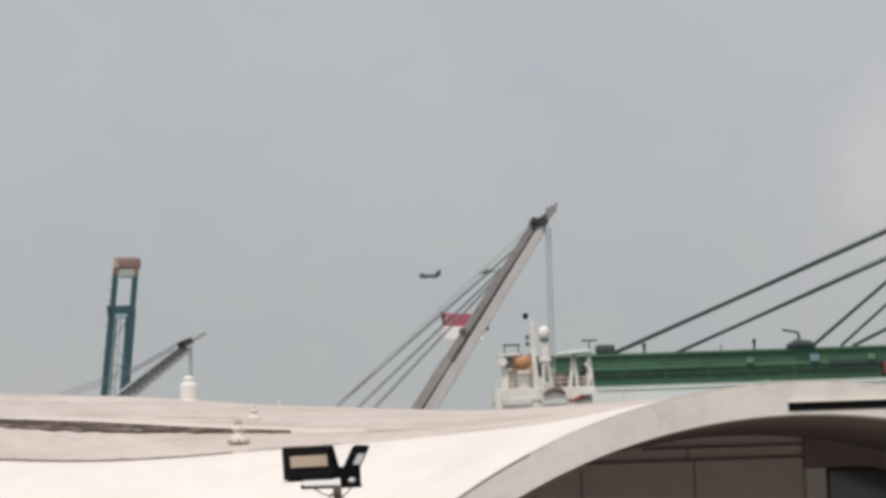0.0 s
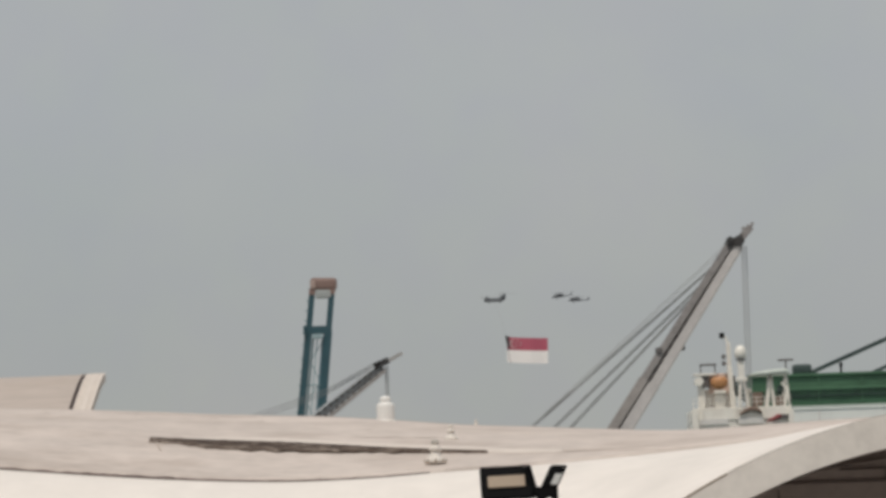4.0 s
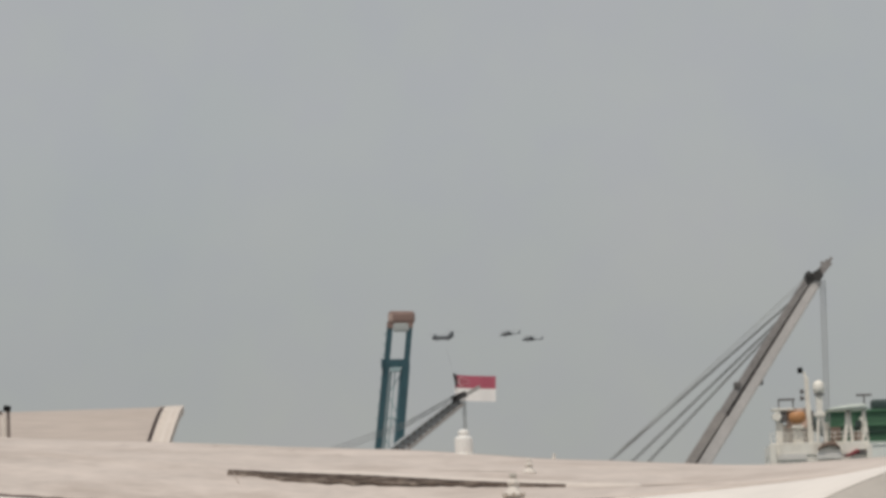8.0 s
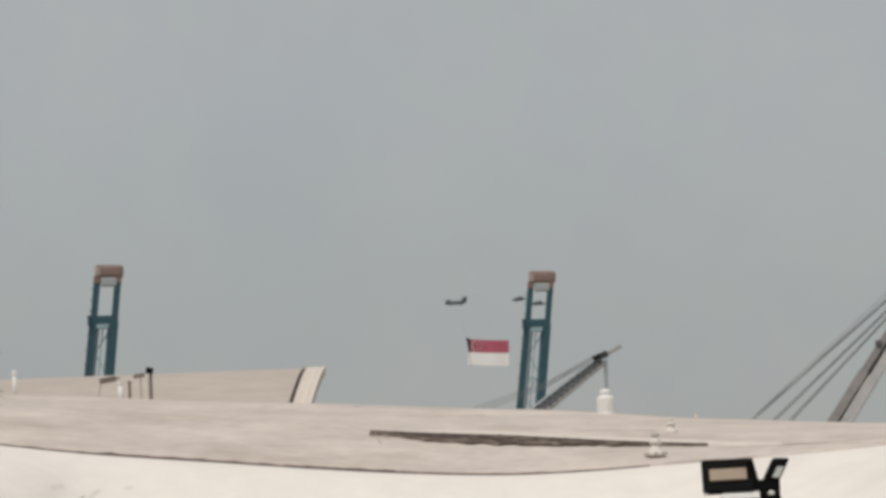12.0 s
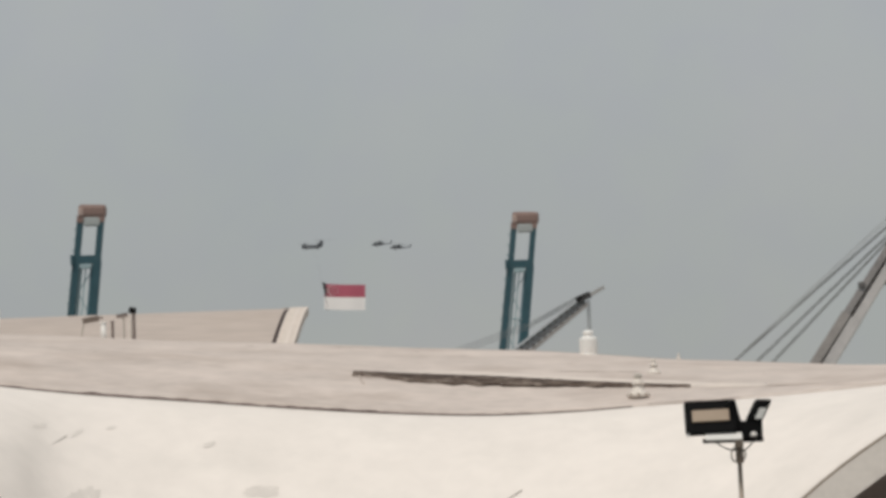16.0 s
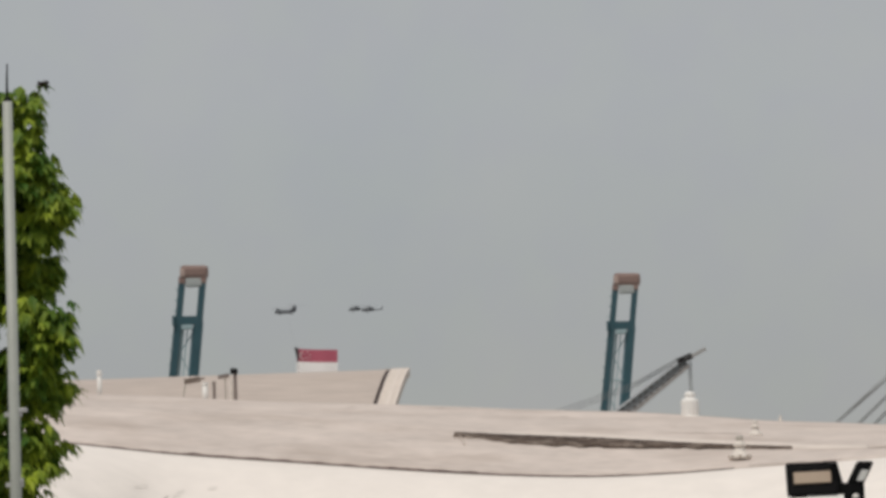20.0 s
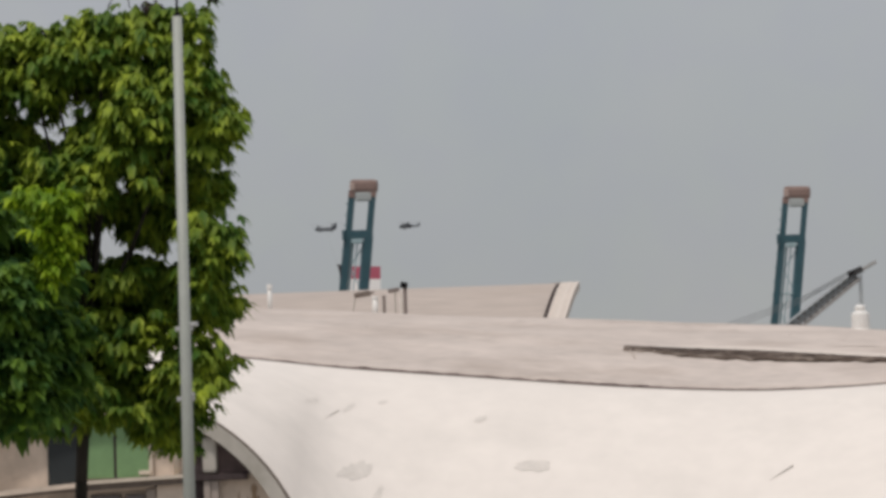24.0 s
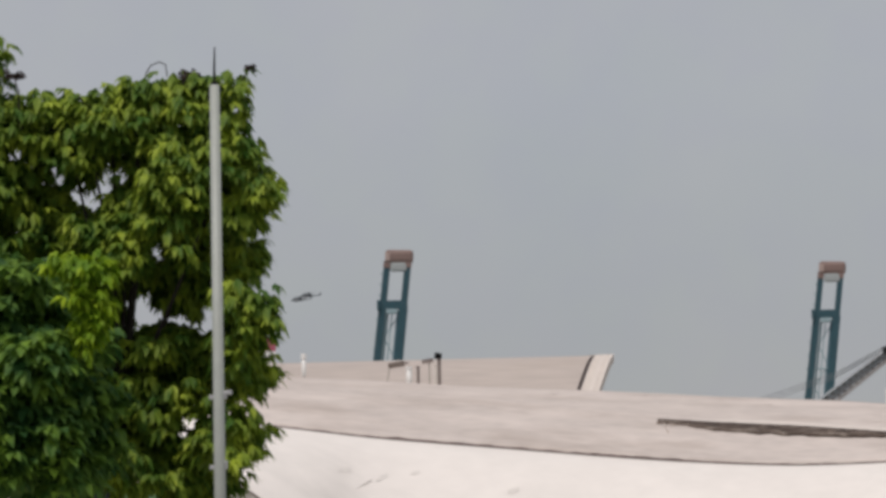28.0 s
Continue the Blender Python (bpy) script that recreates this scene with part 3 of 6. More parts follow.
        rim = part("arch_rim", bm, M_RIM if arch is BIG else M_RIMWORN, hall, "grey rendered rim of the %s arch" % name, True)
        rim.data.shade_flat()
        bm = bmesh.new()
        arch_ring(bm, arch, Y_RIM - 0.02, Y_RIM + 0.4, arch[3] + 0.021, arch[3] + (0.035 if arch is BIG else 0.05), a0, 180 - a0, 56)
        part("rim_joint", bm, M_CRACK if arch is BIG else M_DARKBAR, hall, "darker joint along the rim's outer edge")
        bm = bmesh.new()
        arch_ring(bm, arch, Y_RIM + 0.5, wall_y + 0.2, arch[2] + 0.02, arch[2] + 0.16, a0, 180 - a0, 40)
        part("vault_lining", bm, M_SOFFIT, hall, "brown underside of the vault, shade deepened in its colour")
    bm = bmesh.new()
    arch_ring(bm, BIG, Y_RIM - 0.124, Y_RIM - 0.11, BIG[3] - 0.002, BIG[3] + 0.024, 116, 180 - angle_at(BIG, BIG[2], 0.0), 40)
    part("rim_joint", bm, M_SPECK, hall, "thin brown line low on the wide rim's outer edge")
    # a slot in the crown of the wide rim, its shade painted as a black bar
    bm = bmesh.new()
    box(bm, 10.12, 13.2, Y_RIM - 0.135, Y_RIM - 0.05, 4.83, 4.955, 0.01)
    part("dark_slot_bar", bm, M_BLACK, hall, "long black bar painting the shaded slot in the rim")
    bm = bmesh.new()
    box(bm, 10.11, 13.27, Y_RIM - 0.16, Y_RIM - 0.1, 4.957, 4.98, 0.004)
    part("slot_drip", bm, M_RIM, hall)
    # wide arch: inner wall with a transom band and a window
    bm = bmesh.new()
    xs2 = spread(BIG[0] - 8.7, BIG[0] + 8.7, 60)
    grid_sheet(bm, [[(x, 84.3, 0.0) for x in xs2], [(x, 84.3, max(arch_z(x, BIG, False) + 0.05, 0.1)) for x in xs2]], 0.2, Vector((0, 1, 0)))
    part("inner_wall", bm, M_WALLGREY, hall, "taupe plastered wall recessed under the wide arch")
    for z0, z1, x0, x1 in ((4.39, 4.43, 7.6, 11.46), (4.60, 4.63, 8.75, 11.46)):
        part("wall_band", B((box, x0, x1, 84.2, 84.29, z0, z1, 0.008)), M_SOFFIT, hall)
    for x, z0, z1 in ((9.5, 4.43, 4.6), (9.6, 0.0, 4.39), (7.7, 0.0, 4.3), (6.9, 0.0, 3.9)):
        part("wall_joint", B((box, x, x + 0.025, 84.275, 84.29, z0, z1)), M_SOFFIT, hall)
    # dark sheet between the vault and the window top
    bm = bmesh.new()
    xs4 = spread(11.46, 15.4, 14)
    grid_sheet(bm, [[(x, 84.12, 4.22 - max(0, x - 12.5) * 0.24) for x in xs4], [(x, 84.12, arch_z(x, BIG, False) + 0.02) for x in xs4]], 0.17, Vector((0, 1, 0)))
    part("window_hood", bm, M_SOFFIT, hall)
    part("window_pier", B((box, 11.46, 11.80, 84.08, 84.28, 0.0, 4.21, 0.01)), M_RIM, hall)
    win = part("window", B((box, 11.80, 14.0, 84.16, 84.28, 1.2, 4.2, 0.01)), M_SEAM, hall, "dark bluish window under the wide arch")
    part("pane", B((box, 11.86, 12.86, 84.13, 84.16, 1.3, 4.14)), M_PANE, win)
    part("pane", B((box, 12.92, 13.94, 84.13, 84.16, 1.3, 4.14)), M_PANE, win)
    # narrow arch: two-storey facade with green shutters over a sloping ledge
    bm = bmesh.new()
    xs3 = spread(SMALL[0] - 2.862, SMALL[0] + 2.862, 40)
    grid_sheet(bm, [[(x, 76.200, 0.0) for x in xs3], [(x, 76.200, max(arch_z(x, SMALL, False) + 0.05, 1.6)) for x in xs3]], 0.2, Vector((0, 1, 0)))
    part("facade_wall", bm, M_WALL, hall, "stained beige facade wall under the narrow arch")
    for x0, x1 in ((-10.632, -10.232), (-10.187, -9.700)):
        sh = part("shutter", B((box, x0, x1, 76.130, 76.180, 3.415, 4.33, 0.008)), M_SHUTTER, hall, "closed green wooden shutter")
        for i in range(17):
            z = 3.46 + i * 0.049
            part("slat", B((box, x0 + 0.035, x1 - 0.035, 76.126, 76.135, z, z + 0.047, 0.003)), M_SHUTTER, sh)
    part("shutter_gap", B((box, -10.232, -10.187, 76.150, 76.180, 3.41, 4.33)), M_SEAM, hall)
    part("shutter_frame", B((box, -10.69, -10.64, 76.110, 76.190, 3.40, 4.36)), M_WALL, hall)
    part("shutter_frame", B((box, -9.695, -9.64, 76.110, 76.190, 3.40, 4.36)), M_CREAM, hall, "cream timber shutter frame")
    part("window_sill", B((box, -9.84, -9.66, 76.02, 76.190, 3.45, 3.515, 0.01)), M_CREAM, hall, "broken end of a cream sill")
    # flat panel; the opening's darkness is put into its colour
    part("doorway_dark_panel", B((box, -11.24, -10.70, 76.150, 76.190, 3.33, 4.30)), M_DOORDARK, hall, "dark panel painted as an unlit upper doorway")
    # sloping slab between the storeys, pale on top; dark bars paint the shade underneath
    part("ledge", B((beam, (-10.76, 76.03, 3.345), (-9.02, 76.03, 3.415), 0.055, 0.3)), M_CREAM, hall, "pale sloping ledge under the shutters")
    part("ledge_underside", B((beam, (-10.76, 76.06, 3.265), (-9.02, 76.06, 3.345), 0.085, 0.22)), M_DARKBAR, hall, "dark brown underside of the ledge, its shadow painted in")
    part("balcony_slab", B((beam, (-12.782, 76.0, 3.16), (-10.76, 76.0, 3.315), 0.075, 0.3)), M_WALL, hall, "worn slab in front of the doorway")
    part("slab_underside", B((beam, (-12.782, 76.04, 3.10), (-10.76, 76.04, 3.255), 0.035, 0.22)), M_DARKBAR, hall)
    for x0, x1 in ((-10.60, -10.13), (-10.07, -9.76)):
        w = part("lower_window", B((box, x0, x1, 76.120, 76.185, 2.184, 3.17, 0.008)), M_DARKBAR, hall, "brown lower window with dim panes")
        part("pane", B((box, x0 + 0.03, x1 - 0.03, 76.105, 76.120, 2.233, 3.14)), M_DULLPANE, w)
    part("window_lintel", B((beam, (-10.70, 76.14, 3.215), (-9.62, 76.14, 3.26), 0.05, 0.08)), M_WALL, hall)
    part("window_jamb", B((box, -9.745, -9.60, 76.100, 76.190, 0, 3.26, 0.01)), M_POSTDUSTY, hall, "brownish window jamb")
    part("pilaster", B((box, -9.58, -9.10, 76.06, 76.190, 0, 3.33, 0.015)), M_WALL, hall, "warm beige pilaster below the ledge")
    part("downpipe", B((tube, (-9.27, 76.08, 3.42), (-9.27, 76.08, 4.2), 0.045, 0.045, 10)), M_CREAM, hall, "cream downpipe", True)
    # flat strip, near black in place of a shaded gap
    part("gap_shade_strip", B((box, -9.09, -8.865, 76.12, 76.185, 0, 4.12)), M_SEAM, hall, "dark strip painting the shaded gap beside the boxed pipe")
    part("column", B((box, -8.87, -8.655, 76.0, 76.18, 3.45, 3.98, 0.05)), M_RIMWORN, hall, "grey boxed pipe under the arch")
    part("post", B((box, -8.86, -8.76, 76.02, 76.18, 0, 3.33, 0.015)), M_POSTDUSTY, hall, "brownish rendered post under the arch")
    part("post", B((box, -8.755, -8.64, 76.05, 76.18, 0, 3.33, 0.01)), M_POSTDUSTY, hall)
    part("ledge", B((box, -9.09, -8.2, 75.98, 76.19, 3.335, 3.425, 0.01)), M_SEAM, hall, "dark bar under the boxed pipe")
    bm = bmesh.new()
    ring = [(-8.652, 3.427), (-8.14, 3.427), (-8.36, 3.66), (-8.56, 3.9), (-8.652, 4.0)]
    va = [bm.verts.new((x, 76.1, z)) for x, z in ring]
    bm.faces.new(va)
    r3 = bmesh.ops.extrude_face_region(bm, geom=bm.faces[:])
    bmesh.ops.translate(bm, verts=[v for v in r3["geom"] if isinstance(v, bmesh.types.BMVert)], vec=(0, 0.08, 0))
    bmesh.ops.recalc_face_normals(bm, faces=bm.faces)
    part("dark_panel", bm, M_BOARD, hall, "dark brown boarding in the arch's corner")
    # rust-brown runs down the wall behind the arch's foot
    for cx, cz, w, h, sd in ((-8.12, 3.12, 0.045, 0.16, 1), (-8.34, 2.80, 0.04, 0.30, 2), (-8.06, 2.84, 0.05, 0.24, 3), (-7.86, 2.74, 0.045, 0.2, 4), (-8.44, 2.66, 0.035, 0.22, 5), (-8.2, 2.88, 0.035, 0.22, 6), (-7.96, 2.72, 0.04, 0.26, 7), (-8.26, 2.6, 0.05, 0.2, 8)):
        bm = bmesh.new()
        r2 = random.Random(sd)
        ring = []
        for i in range(16):
            a = 2 * math.pi * i / 16
            k = 1 + r2.uniform(-0.35, 0.35)
            ring.append(bm.verts.new((cx + w * math.cos(a) * k, 76.194, cz + h * math.sin(a) * k)))
        bm.faces.new(ring)
        part("rust_stain", bm, M_RUST, hall, "rust-brown run of dirt on the wall")
    for x0, x1, m in ((-12.685, -11.35, M_WALL), (-11.28, -10.82, M_CREAM)):
        part("wall_panel", B((box, x0, x1, 76.140, 76.185, 2.281, 3.104, 0.01)), m, hall, "pale rectangular wall panel")
    # plain side and rear walls close the hall
    part("side_wall", B((box, -16, -15.8, 79.3, 108.9, 0, 5.9)), M_WALL, hall)
    part("side_wall", B((box, 17.8, 18, 82.3, 108.9, 0, 4.9)), M_WALL, hall)
    part("rear_wall", B((box, -15.8, 17.8, 108.6, 108.8, 0, 3.3)), M_WALL, hall)
    part("front_wall", B((box, -16, -13.2, 79.2, 79.4, 0, 5.6)), M_WALL, hall)
    return hall


M_LIPPALE = mat("highlight_pale_coating", (0.645, 0.575, 0.52), 0.8, scale=1.5, vary=0.06, bump=0.2)
M_SPECK = mat("brown_roof_stain", (0.3, 0.235, 0.19), 0.9, scale=5, vary=0.3)
M_SEAMPALE = mat("dirty_lap_joint", (0.5, 0.43, 0.38), 0.9, scale=3, vary=0.25, dirt=(0.55, 0.475, 0.42), dirt_amount=0.9, dirt_scale=1.5)
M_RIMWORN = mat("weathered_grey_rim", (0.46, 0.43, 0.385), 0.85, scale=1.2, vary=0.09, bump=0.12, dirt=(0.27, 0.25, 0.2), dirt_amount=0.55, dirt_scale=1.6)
M_DOORDARK = mat("dark_blue_green_doorway", (0.014, 0.019, 0.021), 0.6, scale=3, vary=0.2)
M_BOARD = mat("brown_boarding", (0.085, 0.058, 0.055), 0.8, scale=6, vary=0.3)
M_RUST = mat("rust_brown_run", (0.33, 0.225, 0.145), 0.9, scale=5, vary=0.3, dirt=(0.52, 0.42, 0.33), dirt_amount=0.95, dirt_scale=4)
M_CREAM = mat("cream_weathered_paint", (0.62, 0.535, 0.44), 0.75, scale=3, vary=0.1, dirt=(0.36, 0.3, 0.24), dirt_amount=0.5, dirt_scale=2.5)
M_POSTDUSTY = mat("dusty_brown_render", (0.36, 0.305, 0.27), 0.85, scale=2, vary=0.12, dirt=(0.22, 0.185, 0.16), dirt_amount=0.5, dirt_scale=2)
M_LIP = mat("brown_black_lip", (0.15, 0.115, 0.105), 0.85, scale=9, vary=0.45)
M_PATCH = mat("grey_plaster_patch", (0.665, 0.62, 0.575), 0.85, scale=4, vary=0.1)
M_CRACK = mat("dark_plaster_crack", (0.4, 0.365, 0.33), 0.9, scale=8, vary=0.2)
M_DULLPANE = mat("dusty_brown_glass", (0.13, 0.11, 0.11), 0.35, scale=5, vary=0.15, bump=0)
M_PANE = glass_mat("dark_window_glass", (0.035, 0.04, 0.05))
shell_hall()


# ---- the second shell roof behind ----
REAR = [(119, 6.4), (121, 7.45), (123, 8.3), (124.5, 8.8), (126, 9.05), (127, 9.06), (130, 8.6), (134, 5.5)]


def rear_hall():
    hall = thing("rear_shell_roof", (-14, 126, 0), "beige-white curved roof of a further hall with a dark end seam", "building")
    bm = bmesh.new()
    rows = []
    for y in spread(119, 134, 60):
        z = ease(y, REAR)
        k = (z - 6.0) / 3.1 - max(0, y - 126.2) * 0.9
        rows.append([(x, y, z - 0.05 * (1 - (x + 26) / 20.3)) for x in spread(-26, -6.3 + 0.62 * k, 30)])
    grid_sheet(bm, rows, 0.15)
    part("roof_shell", bm, M_ROOF2, hall, "pale beige roof shell with faint horizontal streaks")

    def strip(a, b, lift, m, name, label):
        bm2 = bmesh.new()
        rows2 = []
        for y in spread(119, 134, 60):
            z = ease(y, REAR)
            k = (z - 6.0) / 3.1 - max(0, y - 126.2) * 0.9
            rows2.append([(x + 0.62 * k, y, z + lift) for x in spread(a, b, 4)])
        grid_sheet(bm2, rows2, 0.2)
        part(name, bm2, m, hall, label)
    strip(-6.3, -6.19, -0.03, M_SEAM, "end_seam", "dark open joint near the roof's end")
    strip(-6.19, -5.74, 0.02, M_RIMPALE, "end_band", "pale raised band at the roof's end")
    # paler strips paint the highlights along the end band
    strip(-5.98, -5.91, 0.026, M_LIPPALE, "band_rib", "pale raised strip along the end band, highlight in its colour")
    strip(-5.80, -5.742, 0.026, M_LIPPALE, "band_rib", "")
    part("wall", B((box, -26, -6.2, 119.4, 135, 0, 6.2)), M_WALL, hall)


M_ROOF2 = mat("pale_beige_roof_coating", (0.465, 0.4, 0.357), 0.85, scale=0.8, stretch=(0.25, 0.8, 1.6), vary=0.14, bump=0.15, dirt=(0.36, 0.3, 0.255), dirt_amount=0.55, dirt_scale=0.8)
M_RIMPALE = mat("pale_roof_band", (0.6, 0.53, 0.47), 0.8, scale=0.8, stretch=(2, 1, 0.5), vary=0.1)
rear_hall()


# ---- things on the roof ----
def roof_cowl(at, s, label):
    v = thing("roof_vent", at, label, "vent", "vents on the shell roof")
    bm = bmesh.new()
    lathe(bm, at, [(0.175 * s, 0.0), (0.18 * s, 0.02 * s), (0.165 * s, 0.04 * s), (0.165 * s, 0.28 * s), (0.16 * s, 0.31 * s), (0.14 * s, 0.335 * s), (0.09 * s, 0.36 * s), (0.085 * s, 0.4 * s)])
    part("body", bm, M_WHITE, v)
    bm = bmesh.new()
    lathe(bm, at, [(0.095 * s, 0.385 * s), (0.1 * s, 0.39 * s), (0.1 * s, 0.43 * s), (0.085 * s, 0.455 * s), (0.05 * s, 0.47 * s), (0.004, 0.475 * s)])
    part("cap", bm, M_WHITE, v)


def roof_mushroom(at, s, label):
    v = thing("roof_vent", at, label, "vent", "vents on the shell roof")
    part("base", B((lathe, at, [(0.19 * s, 0), (0.18 * s, 0.08 * s), (0.1 * s, 0.13 * s), (0.085 * s, 0.22 * s)])), M_ROOFVENT, v, smooth=True)
    part("cap", B((lathe, at, [(0.085 * s, 0.215 * s), (0.11 * s, 0.22 * s), (0.1 * s, 0.27 * s), (0.05 * s, 0.33 * s), (0.045 * s, 0.335 * s)])), M_ROOFVENT, v, smooth=True)
    part("knob", B((lathe, (at[0], at[1], at[2] + 0.33 * s), [(0.06 * s, 0), (0.07 * s, 0.02 * s), (0.065 * s, 0.07 * s), (0.02 * s, 0.09 * s)])), M_RIMWORN if s > 0.8 else M_ROOFVENT, v, "grey weathered knob" if s > 0.8 else "")
    for i in range(8 if s > 0.8 else 0):
        a = 2 * math.pi * i / 8
        part("foot_bolt", B((box, at[0] + 0.185 * s * math.cos(a) - 0.015 * s, at[0] + 0.185 * s * math.cos(a) + 0.015 * s, at[1] + 0.185 * s * math.sin(a) - 0.015 * s, at[1] + 0.185 * s * math.sin(a) + 0.015 * s, at[2] + 0.02 * s, at[2] + 0.07 * s)), M_SPECK, v)


M_ROOFVENT = mat("weathered_white_vent", (0.72, 0.67, 0.61), 0.7, scale=6, vary=0.12)
roof_cowl((1.43, 99.3, roof_z(1.43, 99.3)), 1.08, "white bottle-shaped roof vent standing on the roof ridge")
roof_mushroom((2.0, 83.6, roof_z(2.0, 83.6) + 0.02), 0.95, "weathered white mushroom vent on the grey roof")
roof_mushroom((2.43, 89.6, roof_z(2.43, 89.6) + 0.01), 0.68, "small pale cap vent on the grey roof")
roof_mushroom((3.2, 99.6, roof_z(3.2, 99.6) + 0.01), 0.28, "tiny pale cap vent on the roof ridge")


def ridge_z(x):
    return ease(x, RIDGE) - 0.06


def roof_clutter():
    y = 100.6
    f = thing("roof_pipe_frame", (-8.43, y, ridge_z(-8.43)), "low frame of thin grey legs under a dark tilted bar", "frame")
    part("bar", B((beam, (-8.6, y, 7.455), (-8.28, y, 7.50), 0.1, 0.1), (beam, (-8.32, y, 7.495), (-8.2, y, 7.515), 0.03, 0.06)), M_DARKBAR, f, "dark weathered top bar, split at one end")
    for xa, xb in ((-8.58, -8.66), (-8.2, -8.2)):
        part("leg", B((tube, (xb, y, ridge_z(xb) - 0.05), (xa, y, 7.44), 0.016)), M_RIMWORN, f)
    s = thing("stub_vent", (-8.18, y - 0.15, ridge_z(-8.18)), "cream stub pipe vent on the roof ridge", "vent", "vents on the shell roof")
    part("pipe", B((tube, (-8.18, y - 0.15, ridge_z(-8.18) - 0.05), (-8.18, y - 0.15, 7.39), 0.058, 0.055, 12)), M_WHITE, s, smooth=True)
    part("collar", B((tube, (-8.18, y - 0.15, 7.37), (-8.18, y - 0.15, 7.42), 0.066, 0.06, 12)), M_WHITE, s)
    g = thing("roof_post", (-8.01, y, ridge_z(-8.01)), "short brownish steel stub post on the ridge", "post")
    part("post", B((tube, (-8.01, y, ridge_z(-8.01) - 0.05), (-8.01, y, 7.42), 0.032, 0.03, 10)), M_POSTROOF, g)
    part("cap", B((tube, (-8.01, y, 7.41), (-8.01, y, 7.44), 0.042, 0.04, 10)), M_POSTROOF, g)
    f2 = thing("roof_pipe_frame", (-7.83, y + 0.2, ridge_z(-7.83)), "thin pipe bend with a short brown crosspiece", "pipe")
    part("bar", B((beam, (-7.94, y + 0.2, 7.535), (-7.72, y + 0.2, 7.57), 0.075, 0.08)), M_POSTROOF, f2, "short brown crosspiece")
    part("post", B((tube, (-7.80, y + 0.2, ridge_z(-7.80) - 0.05), (-7.80, y + 0.2, 7.54), 0.016)), M_RIMWORN, f2)
    p = thing("roof_camera_post", (-7.61, y, ridge_z(-7.61)), "two-toned steel post with a black tilted box on top", "post")
    part("post", B((tube, (-7.585, y, ridge_z(-7.585) - 0.05), (-7.585, y, 7.6), 0.038, 0.035, 10)), M_POSTROOF, p)
    part("conduit", B((tube, (-7.665, y, ridge_z(-7.665) - 0.05), (-7.665, y, 7.45), 0.03, 0.028, 10)), M_ROOFVENT, p, "cream conduit clipped to the post")
    part("box", B((box, -7.675, -7.535, y - 0.08, y + 0.08, 7.575, 7.695, 0.02, Matrix.Rotation(radians(12), 4, 'Y'))), M_BLACK, p, "black weatherproof box")
    w = thing("stub_vent", (-10.3, y, ridge_z(-10.3)), "slim white pipe vent on the roof ridge", "vent", "vents on the shell roof")
    part("pipe", B((tube, (-10.3, y, ridge_z(-10.3) - 0.05), (-10.3, y, 7.68), 0.045, 0.045, 12)), M_WHITE, w, smooth=True)
    part("collar", B((tube, (-10.3, y, 7.64), (-10.3, y, 7.74), 0.058, 0.052, 12)), M_WHITE, w)


M_POSTROOF = mat("brown_grey_roof_steel", (0.2, 0.165, 0.15), 0.6, scale=8, vary=0.2)
roof_clutter()


